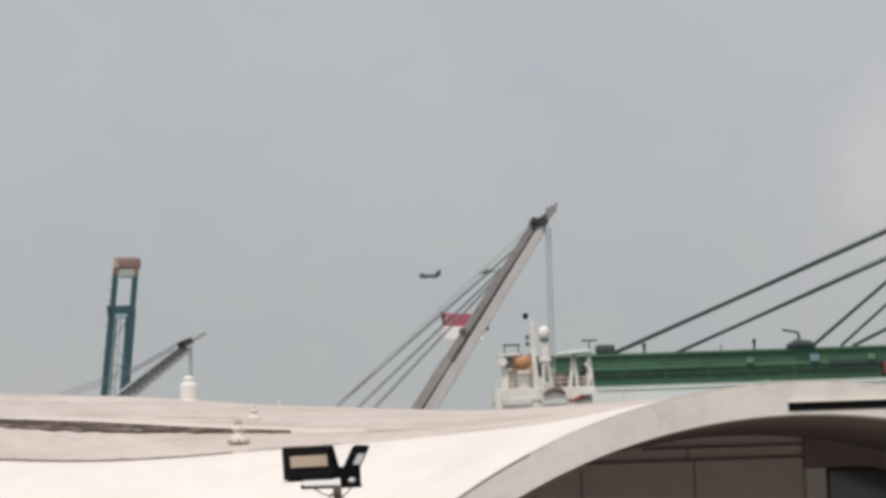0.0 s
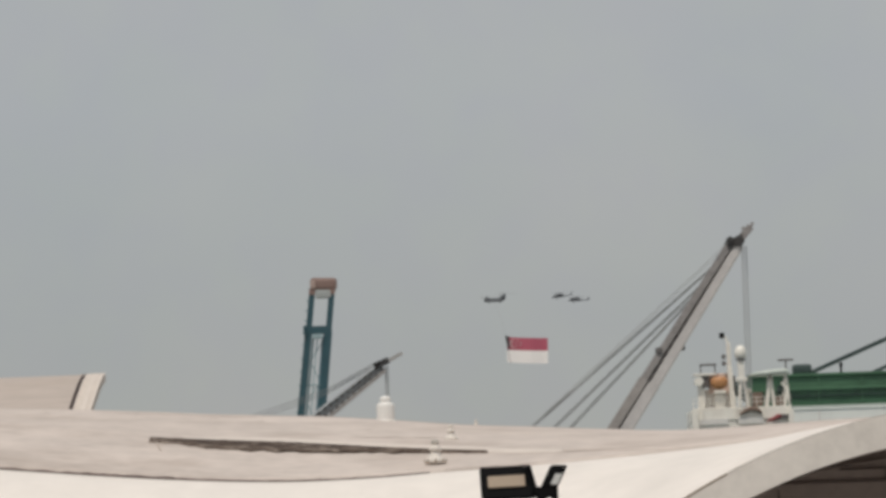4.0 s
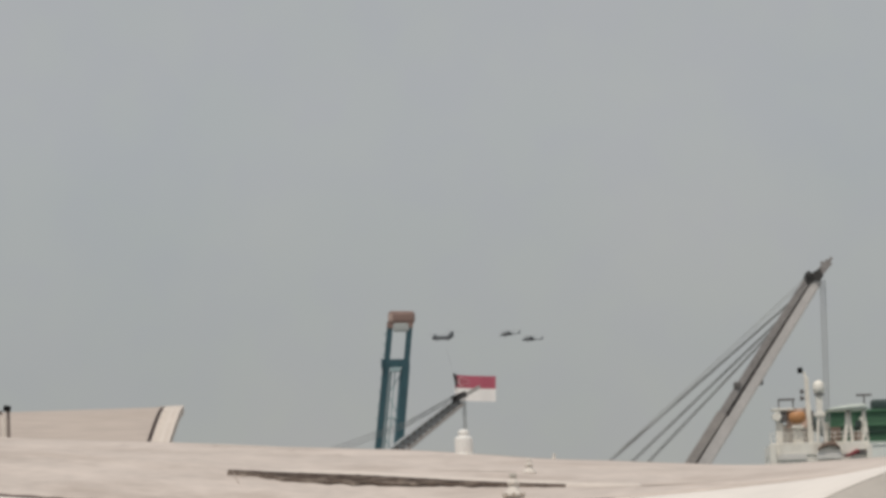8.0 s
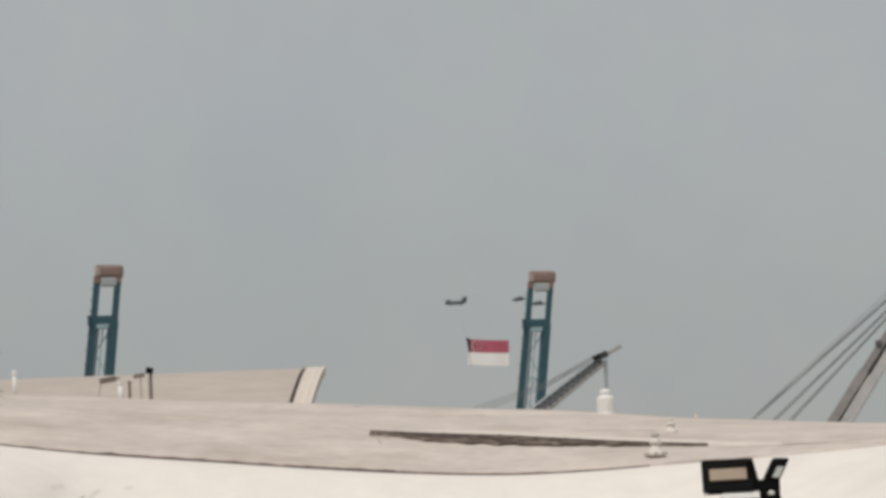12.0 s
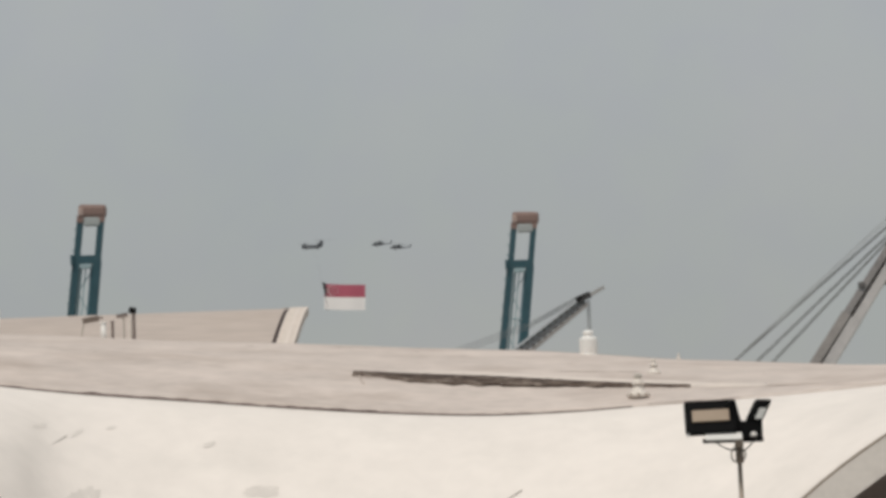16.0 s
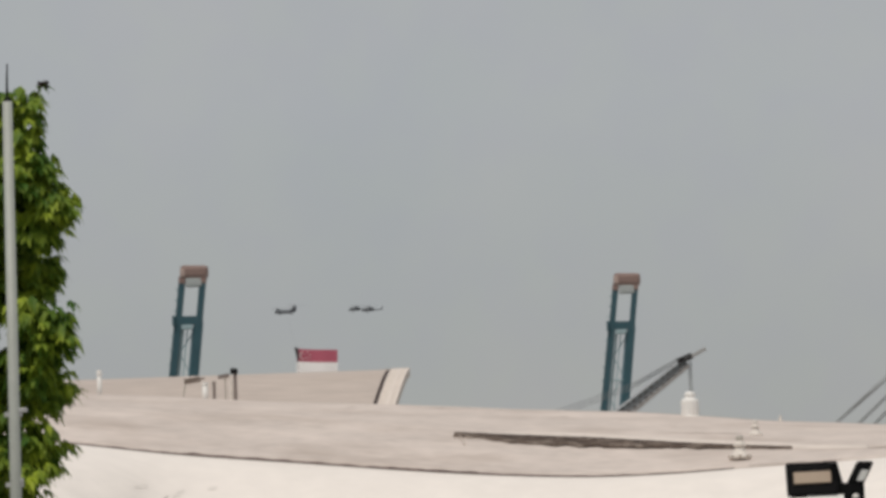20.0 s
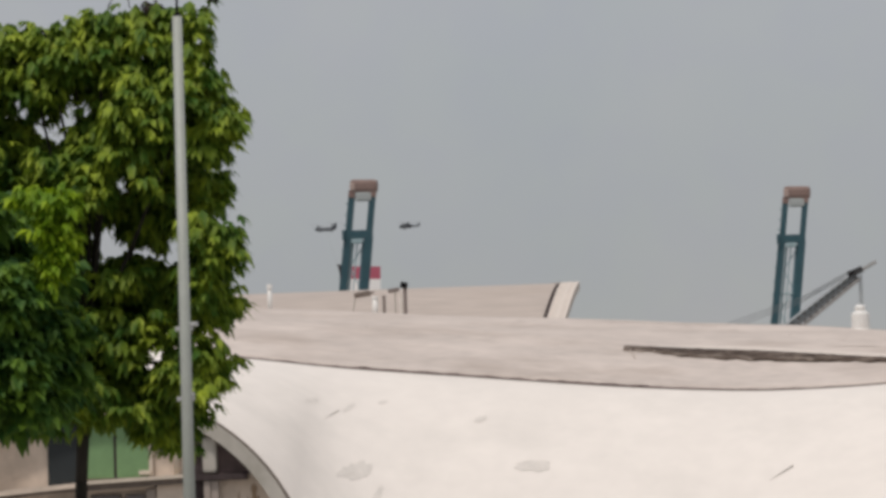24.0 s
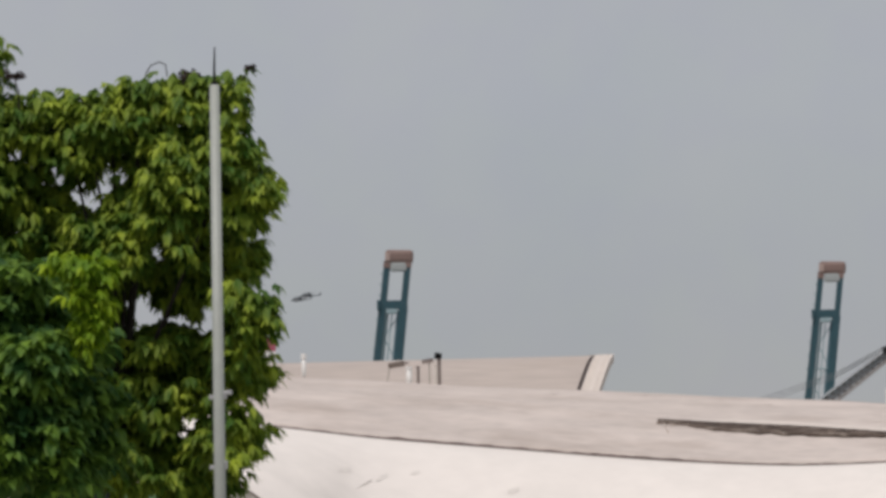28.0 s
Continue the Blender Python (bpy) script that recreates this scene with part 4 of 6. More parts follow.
# ---- floodlight post ----
def floodlight_post():
    y = 40.0
    f = thing("floodlight_post", (1.75, y, 0), "twin black LED floodlights on a thin steel post", "floodlight")
    part("post", B((tube, (1.79, y + 0.05, 0), (1.735, y + 0.05, 2.90), 0.022, 0.018, 12)), M_POSTBROWN, f, "slim brownish steel post", True)
    part("crossbar", B((box, 1.452, 1.93, y - 0.02, y + 0.05, 2.862, 2.896, 0.004)), M_BLACK, f)
    part("clamp", B((box, 1.705, 1.77, y - 0.03, y + 0.09, 2.82, 2.9, 0.006)), M_POSTBROWN, f)
    part("sleeve", B((tube, (1.742, y + 0.05, 2.70), (1.738, y + 0.05, 2.88), 0.032, 0.032, 12)), M_POSTBROWN, f, smooth=True)
    # main lamp: tilted housing, wide glass, cooling fins behind
    tilt = Matrix.Rotation(radians(-18), 4, 'X') @ Matrix.Rotation(radians(-1.5), 4, 'Y')
    lamp = part("lamp_housing", B((box, 1.315, 1.715, y - 0.03, y + 0.05, 2.925, 3.2, 0.016, tilt)), M_BLACK, f, "black die-cast floodlight housing")
    part("side_cheek", B((beam, (1.685, y - 0.02, 3.19), (1.75, y + 0.02, 2.94), 0.06, 0.08)), M_BLACK, lamp)
    part("glass", B((box, 1.372, 1.665, y - 0.045, y - 0.025, 3.03, 3.125, 0.004, tilt)), M_LENS, lamp, "beige reflector behind flat cover glass")
    for i in range(6):
        x = 1.37 + i * 0.055
        part("fin", B((box, x, x + 0.008, y + 0.05, y + 0.085, 2.97, 3.16)), M_BLACK, lamp)
    # bracket is painted white for the glare along the lamp's underside
    part("bracket", B((box, 1.47, 1.76, y - 0.13, y - 0.02, 2.90, 2.915, 0.004, Matrix.Rotation(radians(28), 4, "X"))), M_WHITE, f, "white lamp bracket, glare painted into its colour")
    # side lamp turned away and leaning outwards
    lean = Matrix(((1, 0, 0.5, 0), (0, 1, 0, 0), (-0.05, 0, 1, 0), (0, 0, 0, 1)))
    lamp2 = part("side_lamp_housing", B((box, 1.83, 1.965, y - 0.05, y + 0.03, 3.015, 3.195, 0.028, lean)), M_BLACK, f, "smaller black floodlight turned sideways")
    part("glass", B((box, 1.885, 1.942, y - 0.06, y - 0.045, 3.04, 3.125, 0.003, lean)), M_LENS2, lamp2)
    # added white stub stands for a highlight on the housing's lower corner
    part("corner_highlight", B((tube, (1.335, y - 0.06, 2.93), (1.335, y + 0.02, 2.93), 0.016, 0.016, 10)), M_WHITE, f, "white dot painting the highlight at the lamp's corner")
    part("sensor_box", B((box, 1.755, 1.925, y - 0.04, y + 0.05, 2.885, 3.03, 0.014)), M_BLACK, f, "black driver box under the side lamp")
    part("sensor_dome", B((lathe, (1.853, y - 0.05, 2.902), [(0.02, 0), (0.028, 0.01), (0.026, 0.025), (0.012, 0.036), (0.003, 0.038)])), M_WHITE, f, "small pale sensor dome", True)
    # power cables hang in loops from both lamps to the post
    for j, (x0, z0, x1, z1, sag) in enumerate(((1.55, 2.87, 1.72, 2.80, 0.02), (1.86, 2.88, 1.76, 2.79, 0.015))):
        bm = bmesh.new()
        pts = [Vector((x0 + (x1 - x0) * u, y, z0 + (z1 - z0) * u - sag * math.sin(math.pi * u))) for u in spread(0, 1, 8)]
        for a, b in zip(pts, pts[1:]):
            tube(bm, a, b, 0.005, n=6)
        part("cable", bm, M_BLACK, f)
    for r, dx in ((0.055, -0.035), (0.04, 0.03)):
        bm = bmesh.new()
        pts = [Vector((1.735 + dx + 0.5 * r * math.cos(a), y - 0.01, 2.765 + r * math.sin(a))) for a in spread(0, 2 * math.pi, 14)]
        for a, b in zip(pts, pts[1:]):
            tube(bm, a, b, 0.006, n=6)
        part("cable_loop", bm, M_CABLE, f, "coiled grey power cable")


M_POSTBROWN = mat("brownish_steel_post", (0.29, 0.24, 0.195), 0.5, metal=0.3, scale=12, vary=0.15)
M_CABLE = mat("brown_cable_sheath", (0.12, 0.1, 0.085), 0.6, scale=20, vary=0.15)
floodlight_post()


# ---- pole beside the tree ----
def flag_pole():
    x, y = -4.54, 38.0
    p = thing("lamp_pole", (x, y, 0), "tall pale grey tapered pole with lightning spike", "pole")
    part("shaft", B((tube, (x, y, 0), (x, y, 6.04), 0.052, 0.037, 20)), M_POLE, p, smooth=True)
    part("base_flange", B((lathe, (x, y, 0), [(0.12, 0), (0.12, 0.02), (0.07, 0.03), (0.06, 0.12)])), M_POLE, p)
    part("top_collar", B((lathe, (x, y, 6.03), [(0.034, 0), (0.03, 0.015), (0.026, 0.03), (0.012, 0.045), (0.01, 0.08), (0.009, 0.15)])), M_BLACK, p, "black collar at the pole's top", True)
    part("spike", B((tube, (x, y, 6.16), (x + 0.005, y, 6.33), 0.009, 0.005)), M_BLACK, p)
    for z, d in ((3.70, 0.055), (3.17, 0.015)):
        part("bracket", B((box, x + 0.02, x + 0.045 + d, y - 0.02, y + 0.02, z - 0.018, z + 0.016, 0.006), (box, x - 0.075, x + 0.06, y - 0.012, y + 0.012, z - 0.05, z - 0.015, 0.005)), M_CHROME, p, "small galvanised cable bracket")


flag_pole()


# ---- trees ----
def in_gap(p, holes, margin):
    """Whether a point lies in one of the crown's gaps, which slant along the camera's sight lines."""
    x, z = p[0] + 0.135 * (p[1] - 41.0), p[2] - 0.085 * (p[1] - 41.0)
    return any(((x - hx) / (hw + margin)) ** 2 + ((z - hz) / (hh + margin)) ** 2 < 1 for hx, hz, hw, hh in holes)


def finger_leaves(tips, leaf, rng, holes=(), droop=(25, 75), count=(5, 9), slim=0.17, loose=1.0):
    """Whorls of palmate leaves at the twigs' ends: stalks spread like an umbrella, each with five drooping leaflets."""
    verts, faces = [], []
    for tip in tips:
        n_leaf = int(rng.integers(*count))
        turn = rng.uniform(0, 2 * math.pi)
        for k in range(n_leaf):
            az = turn + 2 * math.pi * k / n_leaf + rng.normal() * 0.25
            el = rng.uniform(-0.5, 0.75)
            stalk = leaf * rng.uniform(0.45, 1.15)
            hub = tip + np.array([math.cos(az) * math.cos(el), math.sin(az) * math.cos(el), math.sin(el)]) * stalk
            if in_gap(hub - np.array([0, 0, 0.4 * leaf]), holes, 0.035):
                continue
            hang = math.radians(rng.uniform(*droop)) + rng.normal() * 0.12 * loose
            for a, short in ((-1.25, 0.62), (-0.62, 0.88), (0.0, 1.0), (0.62, 0.88), (1.25, 0.62)):
                b = az + a + rng.normal() * 0.2 * loose
                h = hang * (0.75 + 0.25 * abs(a)) + rng.normal() * 0.2 * loose
                d = np.array([math.cos(b) * math.cos(h), math.sin(b) * math.cos(h), -math.sin(h)])
                side = np.array([-math.sin(b), math.cos(b), rng.normal() * 0.3 * loose])
                size = leaf * short * rng.uniform(0.85, 1.15)
                w = side * size * slim
                mid = hub + d * size * 0.5 + np.array([0, 0, 0.06 * size])
                end = hub + d * size + np.array([0, 0, -0.22 * size])
                v = len(verts)
                verts += [tuple(hub), tuple(mid + w), tuple(mid - np.array([0, 0, 0.07 * size])), tuple(mid - w), tuple(end)]
                faces += [(v, v + 1, v + 2), (v, v + 2, v + 3), (v + 1, v + 4, v + 2), (v + 2, v + 4, v + 3)]
    return verts, faces


def twig_tips(blobs, count, rng, holes=(), margin=0.06, gap=-0.3):
    """Places of the twigs' ends over the clumps of a crown, thinned by noise and along the sight-line gaps."""
    area = np.array([b[3] ** 2 for b in blobs])
    tips = []
    for k in rng.choice(len(blobs), size=count, p=area / area.sum()):
        bx, by, bz, br = blobs[k]
        d = rng.normal(size=3)
        d /= np.linalg.norm(d)
        r = max(br * rng.uniform(0.25, 1.0) ** 0.5 - 0.04, 0.02)
        c = np.array([bx, by, bz]) + d * r
        if noise.noise(Vector(c * 2.6)) < gap:
            continue
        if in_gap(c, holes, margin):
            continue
        tips.append(c)
    return tips


def foliage(name, host, verts, faces, material, label):
    me = bpy.data.meshes.new(name)
    o = host.matrix_basis.translation
    me.from_pydata([tuple(Vector(p) - o) for p in verts], [], faces)
    me.materials.append(material)
    c = new(name, me)
    c.parent = host
    return tagged(c, label, kind="stuff")


def tree(name, label, base, trunk_pts, blobs, count, size, seed, material, holes=(), gap=-0.42, slim=0.17, droop=(20, 75), loose=1.0):
    t = thing(name, base, label, "tree")
    bm = bmesh.new()
    for (p, r), (q, s) in zip(trunk_pts, trunk_pts[1:]):
        tube(bm, p, q, r, s, 10)
    part("trunk", bm, M_BARK, t, "dark slender trunk", True)
    fork = Vector(trunk_pts[-1][0])
    rng = random.Random(seed)
    for bx, by, bz, br in blobs[:22:2]:
        bm = bmesh.new()
        mid = fork.lerp(Vector((bx, by, bz)), 0.5) + Vector((rng.uniform(-0.1, 0.1), rng.uniform(-0.1, 0.1), -0.12))
        tube(bm, fork - Vector((0, 0, 0.1)), mid, 0.026, 0.016, 7)
        tube(bm, mid, (bx, by, bz), 0.016, 0.008, 7)
        for _ in range(5):
            a = Vector((rng.gauss(0, 1), rng.gauss(0, 1), rng.gauss(0, 0.7))).normalized()
            tube(bm, (bx, by, bz), Vector((bx, by, bz)) + a * br * 0.85, 0.012, 0.004, 5)
        part("limb", bm, M_BARK, t)
    nrng = np.random.default_rng(seed)
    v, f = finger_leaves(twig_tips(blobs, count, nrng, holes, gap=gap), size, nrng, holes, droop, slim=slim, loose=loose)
    foliage("crown", t, v, f, material, "umbrella-like tufts of drooping fingered leaves")
    # the far side of the crown closes the view through it
    back = [(bx, by + 0.55, bz - 0.05, br * 0.85) for bx, by, bz, br in blobs if br > 0.25]
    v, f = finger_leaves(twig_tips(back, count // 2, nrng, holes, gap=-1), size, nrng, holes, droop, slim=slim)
    foliage("far_crown", t, v, f, material, "leaves on the far side of the crown")
    return t


CROWN = [(-5.55, 41.2, 5.3, 0.4), (-6.15, 41.3, 5.35, 0.4), (-5.05, 41.2, 5.35, 0.35), (-5, 40.6, 5.85, 0.42), (-4.825, 40.7, 5.55, 0.4), (-4.76, 40.6, 4.42, 0.31), (-4.84, 40.8, 3.54, 0.33), (-5.5, 40.8, 6, 0.4),
         (-6.1, 40.9, 5.98, 0.4), (-6.6, 40.9, 6, 0.38), (-5.75, 40.8, 6.1, 0.3), (-5.74, 40.7, 6.3, 0.12), (-5.95, 40.7, 6.26, 0.12), (-6.3, 40.8, 6.26, 0.13), (-5.28, 40.7, 6.3, 0.13), (-6.6, 40.8, 6.2, 0.14), (-5.5, 40.7, 6.32, 0.12), (-4.95, 40.7, 6.26, 0.12), (-5.2, 41.3, 4.75, 0.3), (-5, 41.4, 4.6, 0.25), (-5.3, 41.4, 4.3, 0.3), (-4.95, 41.2, 4.2, 0.3), (-6.74, 40.8, 6.66, 0.1), (-6.8, 40.8, 6.5, 0.16), (-6.08, 40.7, 6.33, 0.05), (-5.64, 40.7, 6.34, 0.09), (-5.4, 40.7, 6.34, 0.08), (-4.74, 40.6, 6.3, 0.06), (-4.72, 40.6, 6.12, 0.1), (-5.62, 40.9, 5.48, 0.2), (-5.6, 40.6, 5.15, 0.24), (-5.3, 40.5, 5.22, 0.22), (-5.08, 40.5, 4.95, 0.18), (-5.15, 40.4, 5.55, 0.25), (-5.6, 40.5, 4.92, 0.14), (-5.86, 40.6, 5.18, 0.16), (-5.2, 41.1, 5.1, 0.42), (-5.35, 41, 3.95, 0.5), (-5.45, 41.1, 3.4, 0.3), (-6, 41.1, 4.9, 0.55), (-6.2, 41.2, 3.75, 0.6),
         (-6.75, 41, 5.4, 0.55), (-6.9, 41.2, 4.3, 0.6), (-7.5, 41, 4.9, 0.5), (-5.75, 41.6, 4.3, 0.45), (-4.78, 41.1, 4.95, 0.24), (-4.72, 40.9, 4.05, 0.26), (-4.9, 40.6, 6.14, 0.14), (-5.12, 40.7, 6.2, 0.14), (-5.45, 40.75, 6.22, 0.14),
         (-4.585, 40.6, 5.68, 0.17), (-4.535, 40.6, 5.48, 0.16), (-4.595, 40.6, 5.84, 0.14), (-4.705, 40.7, 5.3, 0.18), (-4.595, 40.5, 4.62, 0.18), (-4.545, 40.5, 4.42, 0.16), (-4.625, 40.6, 4.12, 0.15), (-4.665, 40.6, 3.62, 0.15), (-4.725, 40.6, 3.34, 0.14), (-4.665, 40.6, 3.3, 0.06),
         (-6.9, 40.9, 6.2, 0.25), (-7.3, 40.9, 5.8, 0.45), (-5.12, 41.2, 3.12, 0.22), (-5.06, 41.3, 2.96, 0.16), (-5, 41.4, 2.9, 0.13), (-5.1, 41.5, 3, 0.2), (-4.98, 41.3, 3.15, 0.18), (-5.2, 41.4, 3.3, 0.3), (-5.2, 41.3, 4.5, 0.2), (-5.12, 41.2, 4.35, 0.2), (-4.98, 40.7, 6.36, 0.07), (-5.2, 40.7, 6.4, 0.07), (-5.1, 40.7, 6.36, 0.07), (-4.72, 40.6, 6.4, 0.06), (-4.82, 40.6, 6.36, 0.06), (-5.3, 40.9, 3.2, 0.2), (-5.7, 40.8, 3.25, 0.25), (-6.2, 40.8, 3.2, 0.25)]
# holes are laid out as seen from the camera
tree("street_tree", "leafy green street tree behind a grey pole, drooping foliage", (-5.78, 41, 0),
     [((-5.80, 41, 0), 0.09), ((-5.81, 41, 1.5), 0.06), ((-5.78, 41, 2.6), 0.05), ((-5.75, 41, 3.1), 0.055), ((-5.7, 41.05, 3.8), 0.04)], CROWN, 1750, 0.147, 11, M_LEAF, gap=-0.36, slim=0.215, loose=0.6,
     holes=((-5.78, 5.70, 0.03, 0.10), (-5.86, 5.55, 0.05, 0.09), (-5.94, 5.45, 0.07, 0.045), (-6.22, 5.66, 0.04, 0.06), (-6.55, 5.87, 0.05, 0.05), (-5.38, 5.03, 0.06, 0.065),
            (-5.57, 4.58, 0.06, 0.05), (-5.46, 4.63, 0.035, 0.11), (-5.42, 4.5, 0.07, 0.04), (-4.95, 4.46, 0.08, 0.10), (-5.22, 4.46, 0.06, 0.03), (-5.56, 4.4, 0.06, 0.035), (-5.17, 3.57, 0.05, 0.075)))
CROWN2 = [(-6.35, 39.2, 4.5, 0.4), (-6.2, 39.1, 3.85, 0.5), (-6.85, 39.2, 4.2, 0.6), (-5.95, 39.2, 4.2, 0.3), (-6.15, 39.3, 3.3, 0.36), (-7.0, 39.3, 3.4, 0.55), (-7.2, 39.3, 4.9, 0.45), (-5.75, 39.2, 3.75, 0.25), (-5.75, 39.3, 3.35, 0.22), (-6.3, 38.7, 3.3, 0.26), (-5.9, 38.8, 3.5, 0.2), (-6.5, 38.6, 3.7, 0.28), (-6.1, 38.7, 4.0, 0.25), (-6.6, 38.7, 3.1, 0.2), (-5.85, 38.9, 3.15, 0.15)]
tree("street_tree", "darker dense green young tree beside the taller one", (-6.95, 39.2, 0),
     [((-6.95, 39.2, 0), 0.09), ((-6.93, 39.2, 1.6), 0.07), ((-6.85, 39.2, 3.2), 0.05)], CROWN2, 800, 0.17, 23, M_LEAF2, gap=-0.5, slim=0.27, droop=(5, 65))


# a spray of fresh shoots stands out above the lower tree
def fresh_shoots():
    host = [o for o in scene.objects if o.name.startswith("street_tree")][-1]
    rng = np.random.default_rng(5)
    tips = twig_tips([(-5.80, 38.75, 4.76, 0.13), (-5.6, 38.75, 4.72, 0.15), (-5.66, 38.75, 4.55, 0.15), (-5.56, 38.75, 4.40, 0.12), (-5.6, 38.75, 4.26, 0.10), (-5.66, 38.75, 4.12, 0.06)], 44, rng, gap=-2)
    v, f = finger_leaves(tips, 0.12, rng, slim=0.22)
    foliage("fresh_foliage", host, v, f, M_LEAF3, "bright yellow-green fresh leaves")


fresh_shoots()


# withered flower clusters and bare twigs stand up round the crown's top
def withered_twigs():
    host = next(o for o in scene.objects if o.name == "street_tree")
    rng = np.random.default_rng(40)
    for x, z, r in ((-4.55, 6.48, 0.02), (-4.63, 6.21, 0.03), (-4.86, 6.38, 0.05), (-5.10, 6.42, 0.05), (-5.05, 6.38, 0.04), (-5.12, 6.3, 0.03), (-4.99, 6.42, 0.015), (-6.5, 6.47, 0.05)):
        bm = bmesh.new()
        root = Vector((max(min(x, -4.85), -6.5) if x > -5.0 else x + 0.05, 40.65, 6.0))
        top = Vector((x, 40.6, z))
        mid = root.lerp(top, 0.6) + Vector((0.02, 0, 0.05))
        tube(bm, root, mid, 0.010, 0.007, 5)
        tube(bm, mid, top, 0.007, 0.005, 5)
        part("twig", bm, M_BARK, host)
        v, f = finger_leaves([np.array([x + rng.normal() * r * 0.4, 40.6, z + rng.normal() * r * 0.4]) for _ in range(3)], 0.55 * r + 0.025, rng, slim=0.3)
        foliage("seed_head", host, v, f, M_WITHERED, "dark withered flower cluster")
    # a bare flower stem bends over in a small arch
    bm = bmesh.new()
    stem = [(-5.42, 6.3), (-5.41, 6.44), (-5.37, 6.51), (-5.30, 6.535), (-5.25, 6.515), (-5.235, 6.42)]
    for (xa, za), (xb, zb) in zip(stem, stem[1:]):
        tube(bm, (xa, 40.6, za), (xb, 40.6, zb), 0.005, n=5)
    part("twig", bm, M_BARK, host)


M_WITHERED = leaf_mat("withered_flower_clusters", (0.03, 0.018, 0.016), (0.09, 0.055, 0.04))
withered_twigs()


# ---- container cranes with raised booms ----
def quay_crane(x, y, group):
    """A teal ship-to-shore crane with its boom raised. x: the boom's middle at its top."""
    c = thing("container_crane", (x - 12, y, 0), "tall teal container crane with boom raised and dull red top", "crane", group)
    top_z, foot_z = 115.6, 52.0
    lean = 0.118                                   # metres sideways for each metre of height
    def at(z, off):
        return Vector((x - (top_z - z) * lean + off, y + (top_z - z) * 0.03, z))
    def half(z):
        return 3.85 + (top_z - z) * 0.0065
    for s in (-1, 1):
        thick = 2.1 if s < 0 else 2.4
        bm = bmesh.new()
        beam(bm, at(foot_z, s * (half(foot_z) - 0.5 * thick + 0.1)), at(99.5, s * (half(99.5) - 0.5 * thick + 0.1)), thick, 2.4)
        part("boom_girder", bm, M_TEAL, c)
        bm = bmesh.new()
        beam(bm, at(99.5, s * (half(99.5) - 1.0)), at(112.2, s * (half(112) - 0.95)), 1.75, 2.2)
        part("boom_tip_girder", bm, M_TEAL, c)
        # strip inside each girder, the right one a deeper teal
        bm = bmesh.new()
        beam(bm, at(foot_z, s * (half(foot_z) - 2.6)), at(98.5, s * (half(98) - 2.5)), 0.7, 0.5)
        part("walkway", bm, M_TEALPALE if s < 0 else M_TEALMID, c, "pale strip along the girder's inner side")
        bm = bmesh.new()
        beam(bm, at(110.7, s * 2.95), at(112.6, s * 2.95), 1.85, 2.5)
        part("tip_sleeve", bm, M_REDCAP, c, "dull red sleeve at the girder's end")
    bm = bmesh.new()
    box(bm, x - 3.95, x + 4.05, y - 1.4, y + 1.4, 111.9, 115.7, 1.1, Matrix.Rotation(radians(2), 4, 'Y'))
    part("boom_tip", bm, M_REDCAP, c, "dull red rounded boom tip")
    # paler block paints the sunlit left corner of the boom tip
    bm = bmesh.new()
    box(bm, x - 3.9, x - 2.3, y - 1.5, y + 1.45, 112.4, 114.9, 0.5, Matrix.Rotation(radians(2), 4, 'Y'))
    part("tip_corner", bm, M_TIPPALE, c, "paler corner with sunlight in its colour")
    bm = bmesh.new()
    box(bm, x - 2.4, x + 2.2, y - 1.2, y + 1.2, 109.6, 112.1, 0.4)
    part("tip_platform", bm, M_PLATFORM, c, "pale grey platform under the boom tip")
    bm = bmesh.new()
    beam(bm, at(100.2, -4.3), at(100.2, 3.9), 2.4, 2.4)
    part("cross_beam", bm, M_TEAL, c)
    bm = bmesh.new()
    box(bm, at(100, 0).x - 4.55, at(100, 0).x - 3.6, y - 1.5, y + 0.2, 98.6, 101.6, 0.25)
    part("hinge_block", bm, M_TEAL, c)
    bm = bmesh.new()
    box(bm, at(100, 0).x - 2.0, at(100, 0).x + 1.2, y - 1.5, y + 0.2, 97.6, 98.9, 0.2)
    part("cross_platform", bm, M_TEALPALE, c)
    for z in (84.0, 68.0, 56.0):
        bm = bmesh.new()
        beam(bm, at(z, -3.3), at(z, 3.3), 0.45, 1.0)
        part("cross_beam", bm, M_TEALPALE if z > 60 else M_TEAL, c)
    # slender pale lacing across the lower bay
    zs = spread(60.0, 97.0, 6)
    for k, (z0, z1) in enumerate(zip(zs, zs[1:])):
        sgn = 1 if k % 2 else -1
        bm = bmesh.new()
        beam(bm, at(z0, -1.9 * sgn), at(z1, 1.6 * sgn), 0.32, 0.4)
        part("brace", bm, M_TEALPALE, c)
    bm = bmesh.new()
    beam(bm, at(foot_z, -0.3), at(97.8, -0.2), 0.35, 0.35)
    part("hoist_cable", bm, M_TEALPALE, c)
    for z in (76, 80, 84, 88, 92, 96, 103, 106, 109):
        bm = bmesh.new()
        beam(bm, at(z, -half(z) + 0.1), at(z, -half(z) - 0.55), 0.45, 0.6)
        part("ladder_stage", bm, M_TEALPALE, c)
    # portal frame, back girder and machine house
    xb = at(foot_z, 0).x
    for dy in (2, 30):
        for s in (-1, 1):
            bm = bmesh.new()
            beam(bm, (xb + s * 11, y + dy, 0), (xb + s * 5, y + dy, 56), 2.0, 2.0)
            part("leg", bm, M_TEAL, c)
        bm = bmesh.new()
        beam(bm, (xb - 9.6, y + dy, 15), (xb + 9.6, y + dy, 15), 1.8, 1.8)
        part("portal_beam", bm, M_TEAL, c)
